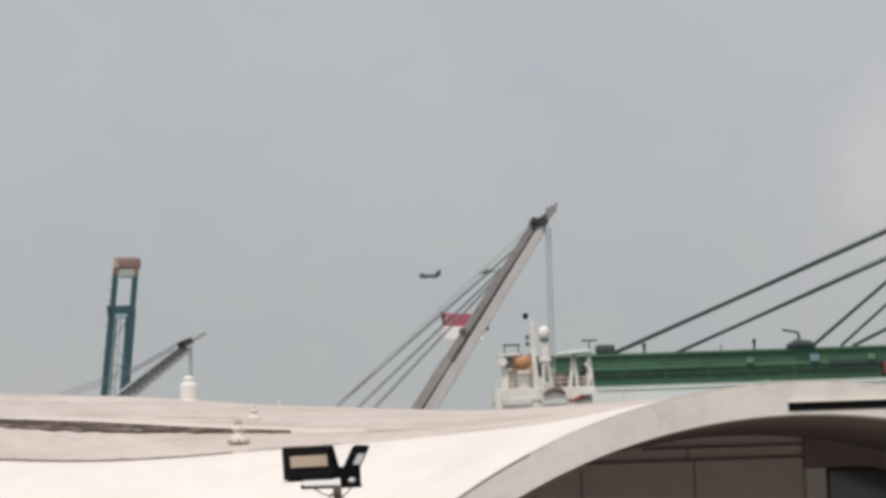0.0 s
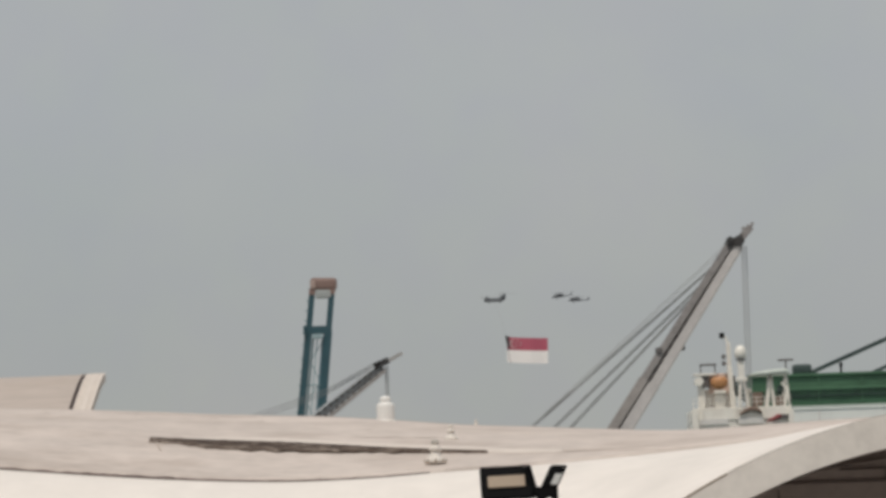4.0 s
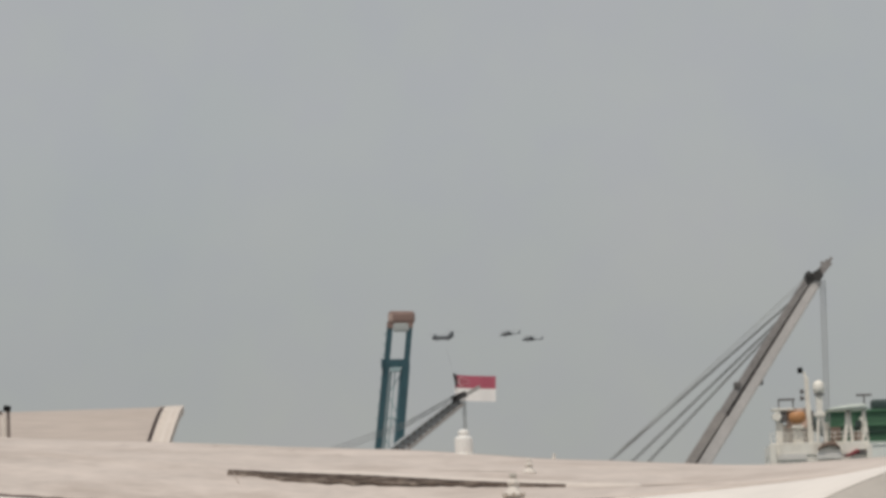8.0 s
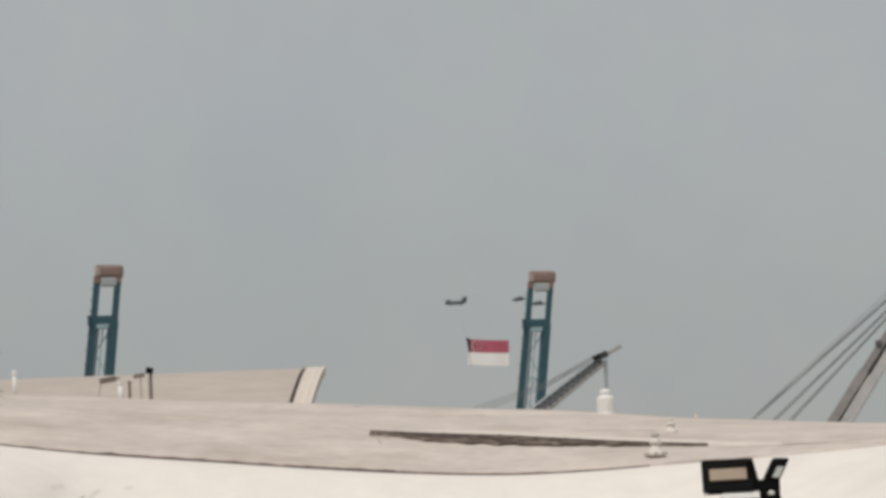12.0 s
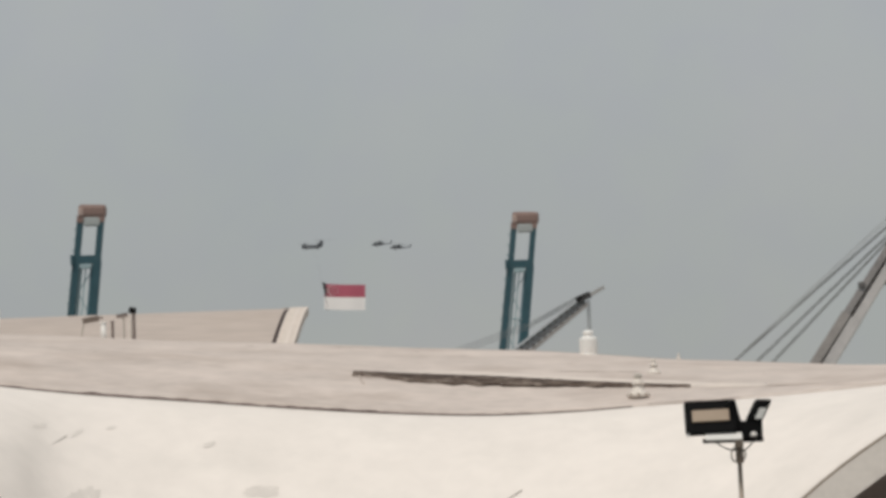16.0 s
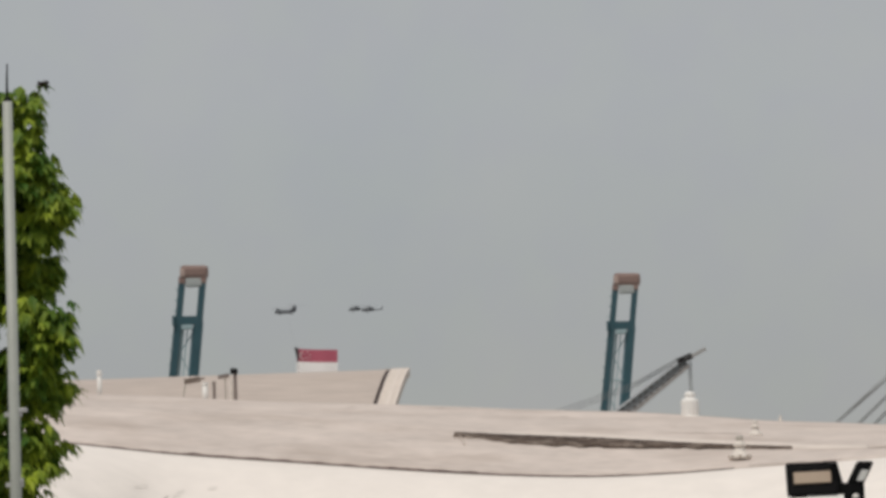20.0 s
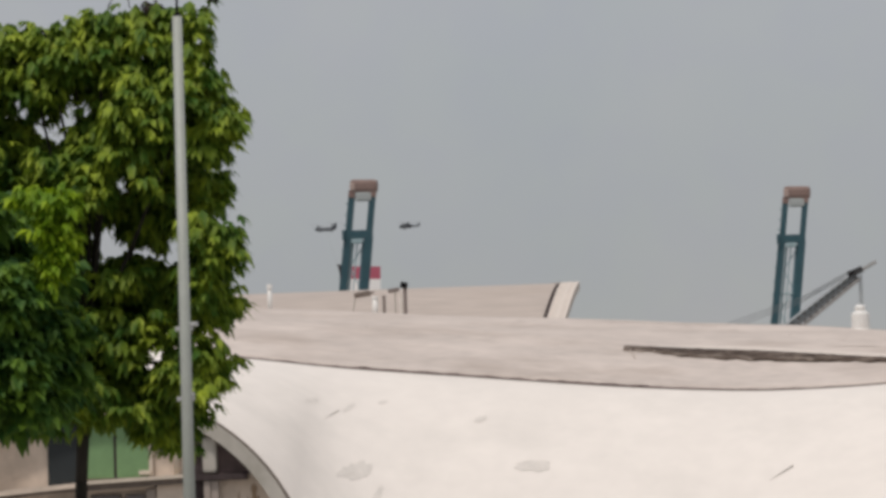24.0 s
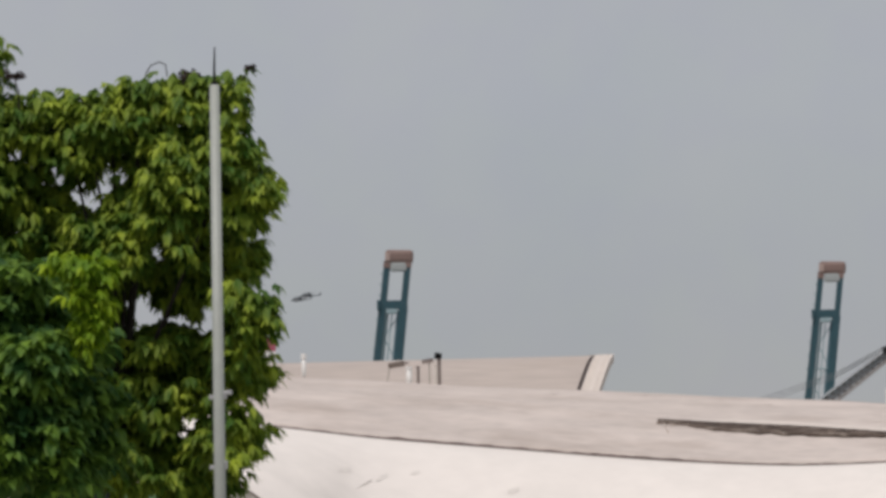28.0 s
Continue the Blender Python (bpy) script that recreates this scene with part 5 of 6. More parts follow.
    for s in (-1, 1):
        bm = bmesh.new()
        beam(bm, (xb + s * 4, y + 1, 54), (xb + s * 4, y + 50, 54), 2.0, 2.4)
        part("back_girder", bm, M_TEAL, c)
        bm = bmesh.new()
        beam(bm, (xb + s * 5, y + 2, 56), (xb + s * 2, y + 22, 70), 1.2, 1.2)
        part("frame_leg", bm, M_TEAL, c)
    bm = bmesh.new()
    box(bm, xb - 5, xb + 5, y + 34, y + 48, 55, 61, 0.4)
    part("machine_house", bm, M_TEALPALE, c)


M_TEALMID = mat("mid_teal_crane_paint", (0.11, 0.2, 0.24), 0.5, scale=0.15, vary=0.12)
M_PLATFORM = mat("pale_grey_platform_paint", (0.4, 0.42, 0.41), 0.6, scale=0.3, vary=0.12)
M_TIPPALE = mat("sunlit_pale_red", (0.42, 0.31, 0.27), 0.6, scale=0.3, vary=0.12)
quay_crane(4.1, 1500, "container cranes on the quay")
quay_crane(-117.9, 1420, "container cranes on the quay")


# ---- floating cranes ----
def rope(bm, p, q, r):
    tube(bm, p, q, r, n=5)


def lattice(bm, p, q, w0, w1, n, r):
    """A flat zigzag of bars between two chords from p to q."""
    p, q = Vector(p), Vector(q)
    side = (q - p).normalized().cross(Vector((0, 1, 0))).normalized()
    pts = []
    for i in range(n + 1):
        u = i / n
        w = w0 + (w1 - w0) * u
        pts.append(p.lerp(q, u) + side * (w / 2 if i % 2 else -w / 2))
    for a, b in zip(pts, pts[1:]):
        tube(bm, a, b, r, n=5)


def crane_barge():
    y = 500.0
    c = thing("floating_crane", (24, y, 0), "grey floating crane with raised boom and wire stays", "crane")
    base, head = Vector((18.4, y, 6.2)), Vector((42.4, y, 41.7))
    d = (head - base).normalized()
    side = d.cross(Vector((0, 1, 0))).normalized()
    if side.x < 0:
        side = -side
    def edge(u, s):
        w = 1.3 + (0.78 - 1.3) * u
        return base.lerp(head, u) + side * s * w
    # light box girder below, dark lattice above: lit and shaded sides painted in
    for s, w, m, nm, lb in ((0.51, 0.46, M_GIRDER, "boom_girder", "pale grey box girder, painted as the boom's lit side"), (-0.68, 0.34, M_CHORD, "boom_chord", "upper boom chord, painted darker as the shaded side")):
        for k in range(2):
            bm = bmesh.new()
            a, b = k * 0.62, k * 0.38 + 0.62
            beam(bm, edge(a, s), edge(b, s), 2 * (1.3 - 0.52 * a) * w * 0.98, 1.4)
            part(nm, bm, M_CHORDPALE if nm == "boom_chord" and k == 0 else m, c, lb if k else "")
    bm = bmesh.new()
    lattice(bm, edge(0, -0.12) + Vector((0, -0.3, 0)), edge(1, -0.12) + Vector((0, -0.3, 0)), 0.9, 0.6, 46, 0.09)
    part("boom_lattice", bm, M_CRANEMID, c, "zigzag bracing between boom chords")
    bm = bmesh.new()
    beam(bm, edge(0, -0.12) + Vector((0, 0.5, 0)), edge(1, -0.12) + Vector((0, 0.5, 0)), 0.75, 0.2)
    part("boom_back_plate", bm, M_CRANEMID, c)
    bm = bmesh.new()
    beam(bm, edge(0.0, 1.03), edge(1, 0.98), 0.14, 1.5)
    part("girder_edge", bm, M_CRANEMID, c)
    # head with sheaves and jib horn
    bm = bmesh.new()
    beam(bm, (41.5, y, 41.45), (43.1, y, 42.25), 0.85, 1.6)
    part("boom_head", bm, M_SHEAVE, c, "dark sheave block at the boom head")
    bm = bmesh.new()
    beam(bm, (42.9, y, 42.2), (43.95, y, 43.35), 0.75, 0.8)
    beam(bm, (43.5, y, 42.7), (44.2, y, 43.75), 0.3, 0.5)
    beam(bm, (43.1, y, 43.3), (43.9, y, 42.9), 0.25, 0.5)
    part("head_horn", bm, M_CHORD, c)
    for x, z, r in ((41.8, 42.1, 0.3), (42.75, 41.75, 0.36)):
        part("sheave", B((tube, (x, y - 1.0, z), (x, y + 1.0, z), r, r, 14)), M_SHEAVE, c)
    part("mid_sheave", B((box, 34.05, 34.65, y - 0.9, y + 0.9, 31.0, 31.65, 0.15)), M_CRANEDARK, c)
    part("mid_lug", B((box, 36.2, 36.95, y - 0.5, y + 0.5, 31.3, 31.8, 0.12)), M_CRANEDARK, c)
    # luffing stays fan to the mast behind
    for x0, z0, x1, z1 in ((40.25, 39.55, 21.84, 24.33), (39.3, 38.05, 24.1, 24.27), (38.1, 36.55, 25.65, 24.16)):
        for k in range(2):
            bm = bmesh.new()
            a = Vector((x0 - 0.06 * k, y - 0.6 + 0.4 * k, z0 + 0.12 * k))
            b = Vector((x1 - 0.16 * k, y - 0.6 + 0.4 * k, z1 + 0.12 * k))
            rope(bm, a, a + (b - a) * 1.9, 0.055)
            part("stay_wire", bm, M_STAYWIRE, c)
    # thin upper guys run on to the head
    for k in range(2):
        bm = bmesh.new()
        a = Vector((41.5, y - 0.9 + 0.3 * k, 41.75 - 0.3 * k))
        b = Vector((22.0 + 0.3 * k, y - 0.9 + 0.3 * k, 24.75))
        rope(bm, a, a + (b - a) * 1.9, 0.035)
        part("stay_wire", bm, M_WIRELIGHT, c)
    for k in range(3):
        bm = bmesh.new()
        x = 42.98 + 0.24 * k
        rope(bm, (x, y - 0.4 + 0.3 * k, 41.5), (x - 0.1, y - 0.4 + 0.3 * k, 12.0), 0.05 if k != 1 else 0.03)
        part("hoist_wire", bm, M_WIRELIGHT, c)
    part("hook_block", B((box, 42.5, 44.0, y - 0.7, y + 0.7, 9.5, 12.0, 0.25)), M_CRANEDARK, c)
    part("machine_house", B((box, 6, 18, y - 5, y + 5, 3, 11, 0.3)), M_CRANEGREY, c)
    part("mast", B((beam, (10, y, 11), (7.2, y, 12.9), 1.0, 4.0)), M_CRANEGREY, c)
    part("pontoon", B((box, -12, 30, y - 12, y + 12, -1, 3, 0.4)), M_CRANEDARK, c)


M_GIRDER = mat("lit_grey_girder_paint", (0.58, 0.545, 0.525), 0.6, scale=0.5, vary=0.14)
M_STAYWIRE = mat("dull_stay_rope", (0.17, 0.165, 0.16), 0.6, scale=1, vary=0.1)
M_WIRELIGHT = mat("pale_hoist_rope", (0.36, 0.36, 0.35), 0.6, scale=1, vary=0.1)
M_CHORD = mat("grey_brown_boom_paint", (0.3, 0.275, 0.265), 0.6, scale=0.5, vary=0.25)
M_SHEAVE = mat("black_greased_sheave_steel", (0.05, 0.046, 0.045), 0.6, scale=0.5, vary=0.2)
M_CHORDPALE = mat("paler_brown_grey_boom_paint", (0.37, 0.335, 0.315), 0.6, scale=0.5, vary=0.2)
# grey lifted so the colour carries the haze of the distance
M_HAZEGREY = mat("hazed_grey_lattice_paint", (0.58, 0.59, 0.6), 0.6, scale=0.4, vary=0.15)
M_CRANEMID = mat("mid_grey_boom_paint", (0.42, 0.395, 0.375), 0.55, scale=0.4, vary=0.15)
crane_barge()


def small_crane():
    y = 900.0
    c = thing("floating_crane", (-4, y, 0), "distant dark grey lattice crane with wire stays", "crane")
    base, head = Vector((-10.0, y, 37.0)), Vector((12.6, y, 53.9))
    for off in (-0.85, 0.85):
        bm = bmesh.new()
        n = Vector((-0.598, 0, 0.801)) * off
        beam(bm, base + n * 1.6, head + n * 0.95, 0.5 if off < 0 else 0.36, 1.4)
        part("boom_chord", bm, M_CHORDPALE if off < 0 else M_HAZEGREY, c)
    bm = bmesh.new()
    lattice(bm, base, head, 2.6, 1.5, 44, 0.12)
    part("boom_lattice", bm, M_HAZEGREY, c)
    bm = bmesh.new()
    beam(bm, base + Vector((0, 0.6, 0)), head + Vector((0, 0.6, 0)), 1.7, 0.2)
    part("boom_back_plate", bm, M_CRANEMID, c)
    part("boom_head", B((beam, (11.0, y, 54.0), (13.6, y, 55.0), 1.1, 1.4)), M_SHEAVE, c, "dark sheave block at the boom head")
    part("head_horn", B((beam, (13.4, y, 54.8), (16.1, y, 56.2), 0.6, 0.8)), M_CRANEMID, c)
    for k in range(3):
        bm = bmesh.new()
        rope(bm, (11.2, y - 0.5 + 0.4 * k, 54.6 - 0.3 * k), (3.0 - 0.3 * k, y, 50.4 - 0.55 * k), 0.085)
        rope(bm, (3.0 - 0.3 * k, y, 50.4 - 0.55 * k), (-22.0 + 2 * k, y, 42.5), 0.06)
        part("stay_wire", bm, M_WIRE, c)
    for k in range(3):
        bm = bmesh.new()
        rope(bm, (12.95 + 0.25 * k, y, 54.0), (13.0 + 0.25 * k, y, 30), 0.08)
        part("hoist_wire", bm, M_WIRELIGHT, c)
    part("machine_house", B((box, -20, -8, y - 5, y + 5, 30, 38, 0.3)), M_CRANEGREY, c)
    part("tower", B((box, -16, -10, y - 3, y + 3, 3, 30, 0.3)), M_CRANEGREY, c)
    part("pontoon", B((box, -35, 10, y - 12, y + 12, -1, 3, 0.4)), M_CRANEDARK, c)


small_crane()


# ---- the white ship's bridge top ----
def ship():
    y = 450.0
    s = thing("ship", (38, y, 0), "white ship superstructure with masts, radar dome and orange buoy", "ship")
    part("hull", B((box, 30, 62, y - 1, y + 16, -1, 15.5, 0.5)), M_HULL, s, "pale ship hull")
    part("bridge", B((box, 33.85, 42.5, y, y + 9, 15.5, 22.0, 0.05)), M_SHIPW, s, "white bridge deckhouse")
    # bulwark round the bridge top, with end posts
    part("bulwark", B((box, 33.85, 42.5, y - 0.1, y + 0.1, 22.0, 23.1, 0.05)), M_SHIPW, s)
    part("bulwark_side", B((box, 33.8, 34.0, y + 0.1, y + 8, 22.0, 23.1, 0.04)), M_SHIPW, s)
    part("bulwark_side", B((box, 42.35, 42.55, y + 0.1, y + 8, 22.0, 23.1, 0.04)), M_SHIPW, s)
    part("wind_screen", B((beam, (34.0, y - 0.25, 20.6), (33.85, y - 0.25, 23.0), 0.55, 0.4)), M_SHIPW, s)
    part("wind_screen", B((beam, (42.45, y - 0.25, 21.0), (42.5, y - 0.25, 22.8), 0.45, 0.4)), M_SHIPW, s)
    for x, h in ((34.5, 23.1), (37.5, 23.3), (40.1, 23.15)):
        part("bulwark_stay", B((box, x, x + 0.14, y - 0.2, y - 0.1, 22.0, h)), M_SHIPW, s)
    for x0, x1, z0, z1 in ((34.3, 36.9, 21.6, 22.15), (37.8, 40.0, 21.6, 22.2)):
        part("bulwark_panel", B((box, x0, x1, y - 0.16, y - 0.1, z0, z1, 0.02)), M_SHIPGREY, s, "grey recessed bulwark panel")
    part("tarpaulin", B((lofted, [(37.9, y - 0.25, 22.45, 0.12, 0.1), (38.4, y - 0.25, 22.75, 0.2, 0.2), (38.9, y - 0.25, 22.92, 0.22, 0.22), (39.5, y - 0.25, 22.85, 0.2, 0.25), (39.9, y - 0.25, 22.5, 0.12, 0.12)])), M_BROWN, s, "brown tarpaulin draped over the bulwark", True)
    part("red_cover", B((lofted, [(40.3, y - 0.3, 21.75, 0.1, 0.08), (40.9, y - 0.3, 21.95, 0.2, 0.2), (41.3, y - 0.3, 22.15, 0.2, 0.24), (41.6, y - 0.3, 22.2, 0.1, 0.15)])), M_REDSHIP, s, "dark red cover beside the bulwark", True)
    part("dark_opening", B((box, 41.4, 42.3, y - 0.22, y - 0.1, 21.9, 22.35, 0.05)), M_CRANEDARK, s)
    # left searchlight tower with radar scanner
    part("searchlight_tower", B((box, 34.35, 34.95, y + 1, y + 1.6, 22.8, 25.2, 0.05)), M_SHIPW, s)
    part("searchlight", B((tube, (34.45, y + 0.6, 25.55), (34.45, y + 1.6, 25.55), 0.4, 0.4, 14)), M_SHIPW, s, "white searchlight drum")
    part("lamp_box", B((box, 34.75, 35.35, y + 0.8, y + 1.5, 25.0, 26.0, 0.06)), M_CRANEDARK, s)
    part("platform", B((box, 34.0, 36.0, y + 0.6, y + 2.2, 26.05, 26.25, 0.04)), M_SHIPW, s)
    part("radar_scanner", B((box, 34.6, 36.1, y + 0.9, y + 1.4, 26.95, 27.12, 0.04), (box, 34.62, 34.72, y + 1, y + 1.3, 26.2, 27.0), (box, 35.9, 36.0, y + 1, y + 1.3, 26.2, 27.0)), M_CRANEDARK, s, "dark radar frame on posts")
    part("mast_house", B((box, 35.0, 37.3, y + 2.4, y + 4.5, 22.8, 24.9, 0.1)), M_SHIPGREY, s, "grey-white mast house")
    part("vent_trunk", B((box, 37.3, 37.75, y + 1.6, y + 2.2, 22.8, 24.6, 0.05)), M_SHIPW, s)
    part("vent_trunk", B((lathe, (38.9, y + 2, 22.8), [(0.22, 0), (0.22, 1.6), (0.34, 1.7), (0.34, 2.0), (0.1, 2.1)])), M_SHIPW, s, "white mushroom ventilator", True)
    part("buoy_frame", B((box, 35.35, 37.25, y + 1.3, y + 1.7, 24.5, 26.25, 0.08)), M_SHIPPINK, s, "faded pinkish locker behind the buoy")
    part("ladder", B((box, 38.12, 38.18, y - 0.35, y - 0.28, 22.9, 25.4), (box, 38.42, 38.48, y - 0.35, y - 0.28, 22.9, 25.4), *[(box, 38.15, 38.45, y - 0.34, y - 0.29, 23.1 + 0.4 * i, 23.16 + 0.4 * i) for i in range(6)]), M_SHIPGREY, s)
    part("port_hole", B((tube, (37.5, y + 1.15, 25.45), (37.5, y + 1.3, 25.45), 0.28, 0.28, 14)), M_CRANEDARK, s, "dark round opening")
    # orange buoy
    part("buoy", B((lofted, [(35.5, y + 0.5, 25.4, 0.12, 0.25), (35.75, y + 0.5, 25.4, 0.35, 0.48), (36.25, y + 0.5, 25.35, 0.5, 0.58), (36.75, y + 0.5, 25.4, 0.35, 0.48), (37.0, y + 0.5, 25.4, 0.12, 0.25)])), M_ORANGE, s, "round orange rescue buoy", True)
    part("buoy_rack", B((beam, (36.25, y + 0.8, 22.8), (36.25, y + 0.8, 24.8), 0.8, 0.3), (tube, (35.7, y + 0.3, 24.5), (36.8, y + 0.3, 24.5), 0.12)), M_SHIPW, s)
    # fore mast with lamp arm
    part("fore_mast", B((beam, (37.45, y + 1, 22.8), (37.25, y + 1, 26.6), 0.42, 0.45), (beam, (37.25, y + 1, 26.6), (37.2, y + 1, 29.0), 0.34, 0.35), (beam, (37.2, y + 1, 28.9), (36.95, y + 1, 29.5), 0.2, 0.22)), M_SHIPW, s, "white slanting signal mast")
    part("mast_lamp", B((box, 36.45, 36.9, y + 0.8, y + 1.2, 29.35, 29.85, 0.08)), M_BLACK, s, "dark navigation lamp")
    for z in (26.9, 27.5):
        part("mast_lamp", B((box, 36.6, 36.9, y + 0.8, y + 1.2, z, z + 0.4, 0.05), (tube, (36.85, y + 1, z + 0.2), (37.2, y + 1, z + 0.2), 0.04)), M_CRANEDARK, s)
    # radome tower
    tower = part("radome_tower", B((beam, (37.9, y, 22.8), (38.05, y, 25.5), 0.22, 0.3), (beam, (38.75, y, 22.8), (38.4, y, 25.5), 0.22, 0.3), (box, 37.75, 38.7, y - 0.3, y + 0.6, 25.4, 25.75, 0.05),
                                 (beam, (38.2, y, 25.7), (38.2, y, 27.5), 0.55, 0.5)), M_SHIPW, s, "white twin-legged radar tower")
    part("radome", B((lathe, (38.2, y, 27.4), [(0.3, 0), (0.48, 0.15), (0.52, 0.5), (0.5, 0.8), (0.38, 1.05), (0.18, 1.18), (0.02, 1.22)])), M_SHIPW, tower, "white radar dome", True)
    part("dome_collar", B((lathe, (38.2, y, 27.25), [(0.42, 0), (0.42, 0.16)])), M_CRANEDARK, tower)
    part("cabin", B((box, 37.2, 37.75, y + 1.2, y + 2.2, 24.6, 26.0, 0.08)), M_CRANEDARK, s)
    # after platform on posts with awning
    for x, w in ((40.75, 0.3), (42.15, 0.2)):
        part("awning_post", B((beam, (x - 0.32, y + 1, 22.8), (x + 0.05, y + 1, 25.9), w, 0.25), (beam, (x + 0.42, y + 1, 22.8), (x + 0.12, y + 1, 25.9), w * 0.8, 0.25)), M_SHIPW, s)
    part("boom_winch", B((tube, (41.5, y + 1.2, 24.6), (42.0, y + 1.2, 24.6), 0.4, 0.4, 12)), M_GREENDARK, s, "dark green winch drum")
    part("awning", B((lofted, [(38.9, y + 1.5, 25.95, 0.6, 0.08), (39.6, y + 1.5, 26.05, 1.2, 0.18), (41.0, y + 1.5, 26.15, 1.3, 0.28), (42.2, y + 1.5, 26.2, 1.2, 0.3), (42.6, y + 1.5, 26.1, 0.8, 0.2)])), M_SHIPPALE, s, "pale canvas awning over the after platform", True)
    part("locker", B((box, 39.2, 40.1, y + 0.6, y + 1.4, 23.2, 24.4, 0.05)), M_BROWN, s)
    part("locker", B((box, 41.3, 41.9, y + 0.6, y + 1.4, 23.2, 24.0, 0.05)), M_BROWN, s)
    part("davit", B((beam, (42.0, y + 0.4, 23.0), (42.3, y + 0.4, 24.6), 0.25, 0.3), (beam, (42.3, y + 0.4, 24.6), (41.8, y + 0.4, 25.2), 0.2, 0.25)), M_SHIPW, s)
    part("antenna_bar", B((box, 41.6, 43.0, y + 1, y + 1.3, 27.15, 27.33, 0.04), (tube, (42.3, y + 1.1, 26.4), (42.3, y + 1.1, 27.2), 0.07)), M_CRANEDARK, s)
    # rails
    for z in (23.55, 23.95):
        part("rail", B((tube, (33.7, y - 0.05, z), (42.4, y - 0.05, z), 0.028, 0.028, 5)), M_SHIPW, s)
    for i in range(13):
        x = 33.8 + i * 0.71
        part("stanchion", B((tube, (x, y - 0.05, 23.05), (x, y - 0.05, 24.0), 0.03, 0.03, 5)), M_SHIPW, s)


M_SHIPPINK = mat("faded_pink_locker_paint", (0.72, 0.55, 0.46), 0.6, scale=0.8, vary=0.12)
M_SHIPPALE = mat("pale_green_canvas", (0.55, 0.6, 0.55), 0.7, scale=0.6, vary=0.1)
ship()


def far_hull():
    y = 600.0
    h = thing("moored_ship", (80, y, 0), "long pale grey ship side moored under the green crane", "ship")
    part("hull", B((box, 54.5, 140, y, y + 22, -1, 24, 0.6)), M_HULL, h)
    part("upper_deck", B((box, 55.5, 138, y + 0.5, y + 20, 24, 29.9, 0.4)), M_HULL, h)
    for i in range(9):
        x = 60 + i * 8.5
        part("plate_seam", B((box, x, x + 0.15, y + 0.42, y + 0.52, 24.2, 29.6)), M_SHIPGREY, h)
    part("bulwark_rail", B((box, 55.5, 138, y + 0.3, y + 0.45, 29.9, 30.15)), M_SHIPPALE, h)


far_hull()


# ---- the green crane with lowered boom ----
def green_crane():
    y = 700.0
    c = thing("gantry_crane", (130, y, 0), "green harbour crane with lowered box boom and steel stays", "crane")
    x0, x1 = 60.2, 150.0
    part("boom", B((box, x0, x1, y, y + 3, 35.0, 39.0, 0.25)), M_GREEN, c, "streaked green box boom")
    part("top_flange", B((box, x0, x1, y - 0.35, y + 3.3, 38.95, 39.35, 0.05)), M_GREEN, c, "green top flange")
    part("bottom_flange", B((box, x0, x1, y - 0.15, y + 3.15, 34.7, 35.05, 0.05)), M_GREEN, c)
    part("side_rail", B((box, x0, x1, y - 0.3, y, 37.0, 37.25)), M_GREEN, c)
    part("walkway", B((box, 62, x1, y - 0.3, y - 0.05, 36.15, 36.28)), M_GREENDARK, c)
    part("cable_tray", B((box, 99, x1, y - 0.5, y - 0.3, 36.9, 37.45)), M_GREENDARK, c)
    for i in range(11):
        x = 64 + i * 6.0
        part("web_stiffener", B((box, x, x + 0.25, y - 0.22, y, 35.1, 38.9)), M_GREEN, c)
    for i in range(24):
        x = 62 + i * 2.2
        part("rail_post", B((tube, (x, y - 0.27, 36.3), (x, y - 0.27, 37.3), 0.05, 0.05, 5)), M_GREENDARK, c)
    part("walkway_rail", B((tube, (62, y - 0.27, 37.3), (x1, y - 0.27, 37.3), 0.05, 0.05, 5)), M_GREENPALE, c)
    part("boom_nose", B((lofted, [(58.6, y + 1.5, 37.6, 0.9, 0.9), (60.4, y + 1.5, 37.3, 1.5, 1.9)])), M_GREENDARK, c)
    part("tip_sheaves", B((box, 66.6, 69.3, y + 0.3, y + 2, 39.2, 40.7, 0.45)), M_GREENDARK, c)
    # hanging trolley parts and lamps
    part("festoon_bracket", B((lofted, [(87.4, y - 0.3, 34.6, 0.3, 0.2), (88.8, y - 0.3, 34.2, 0.5, 0.5), (90.6, y - 0.3, 34.9, 0.3, 0.25)])), M_GREENPALE, c)
    for x, r, m in ((97.0, 0.65, M_BLUEGREY), (88.0, 0.5, M_GREENPALE), (105.0, 0.5, M_GREENPALE)):
        part("junction_box", B((box, x - r, x + r, y - 0.7, y - 0.3, 37.4, 37.4 + 1.5 * r, 0.1)), m, c)
    part("stop_light", B((box, 106.6, 108.2, y - 0.6, y - 0.2, 35.4, 37.0, 0.15)), M_REDSHIP, c, "red buffer at the boom hinge")
    # stays
    for (xa, za, sl, w) in ((69.3, 39.55, 0.406, 0.58), (77.5, 39.1, 0.406, 0.5)):
        bm = bmesh.new()
        beam(bm, (xa, y + 1, za), (150, y + 1, za + (150 - xa) * sl), w, 0.7)
        part("stay_bar", bm, M_GREENDARK, c, "dark green steel stay")
        bm = bmesh.new()
        tube(bm, (xa + 0.3, y + 2.6, za + 0.2), (150, y + 2.6, za + 1.0 + (150 - xa) * sl), 0.07, n=5)
        part("stay_cable", bm, M_WIRE, c)
    for (xa, za, sl, xe, w) in ((97.0, 39.6, 0.80, 140, 0.5), (101.0, 39.5, 0.84, 140, 0.4), (102.6, 39.4, 0.46, 140, 0.5)):
        bm = bmesh.new()
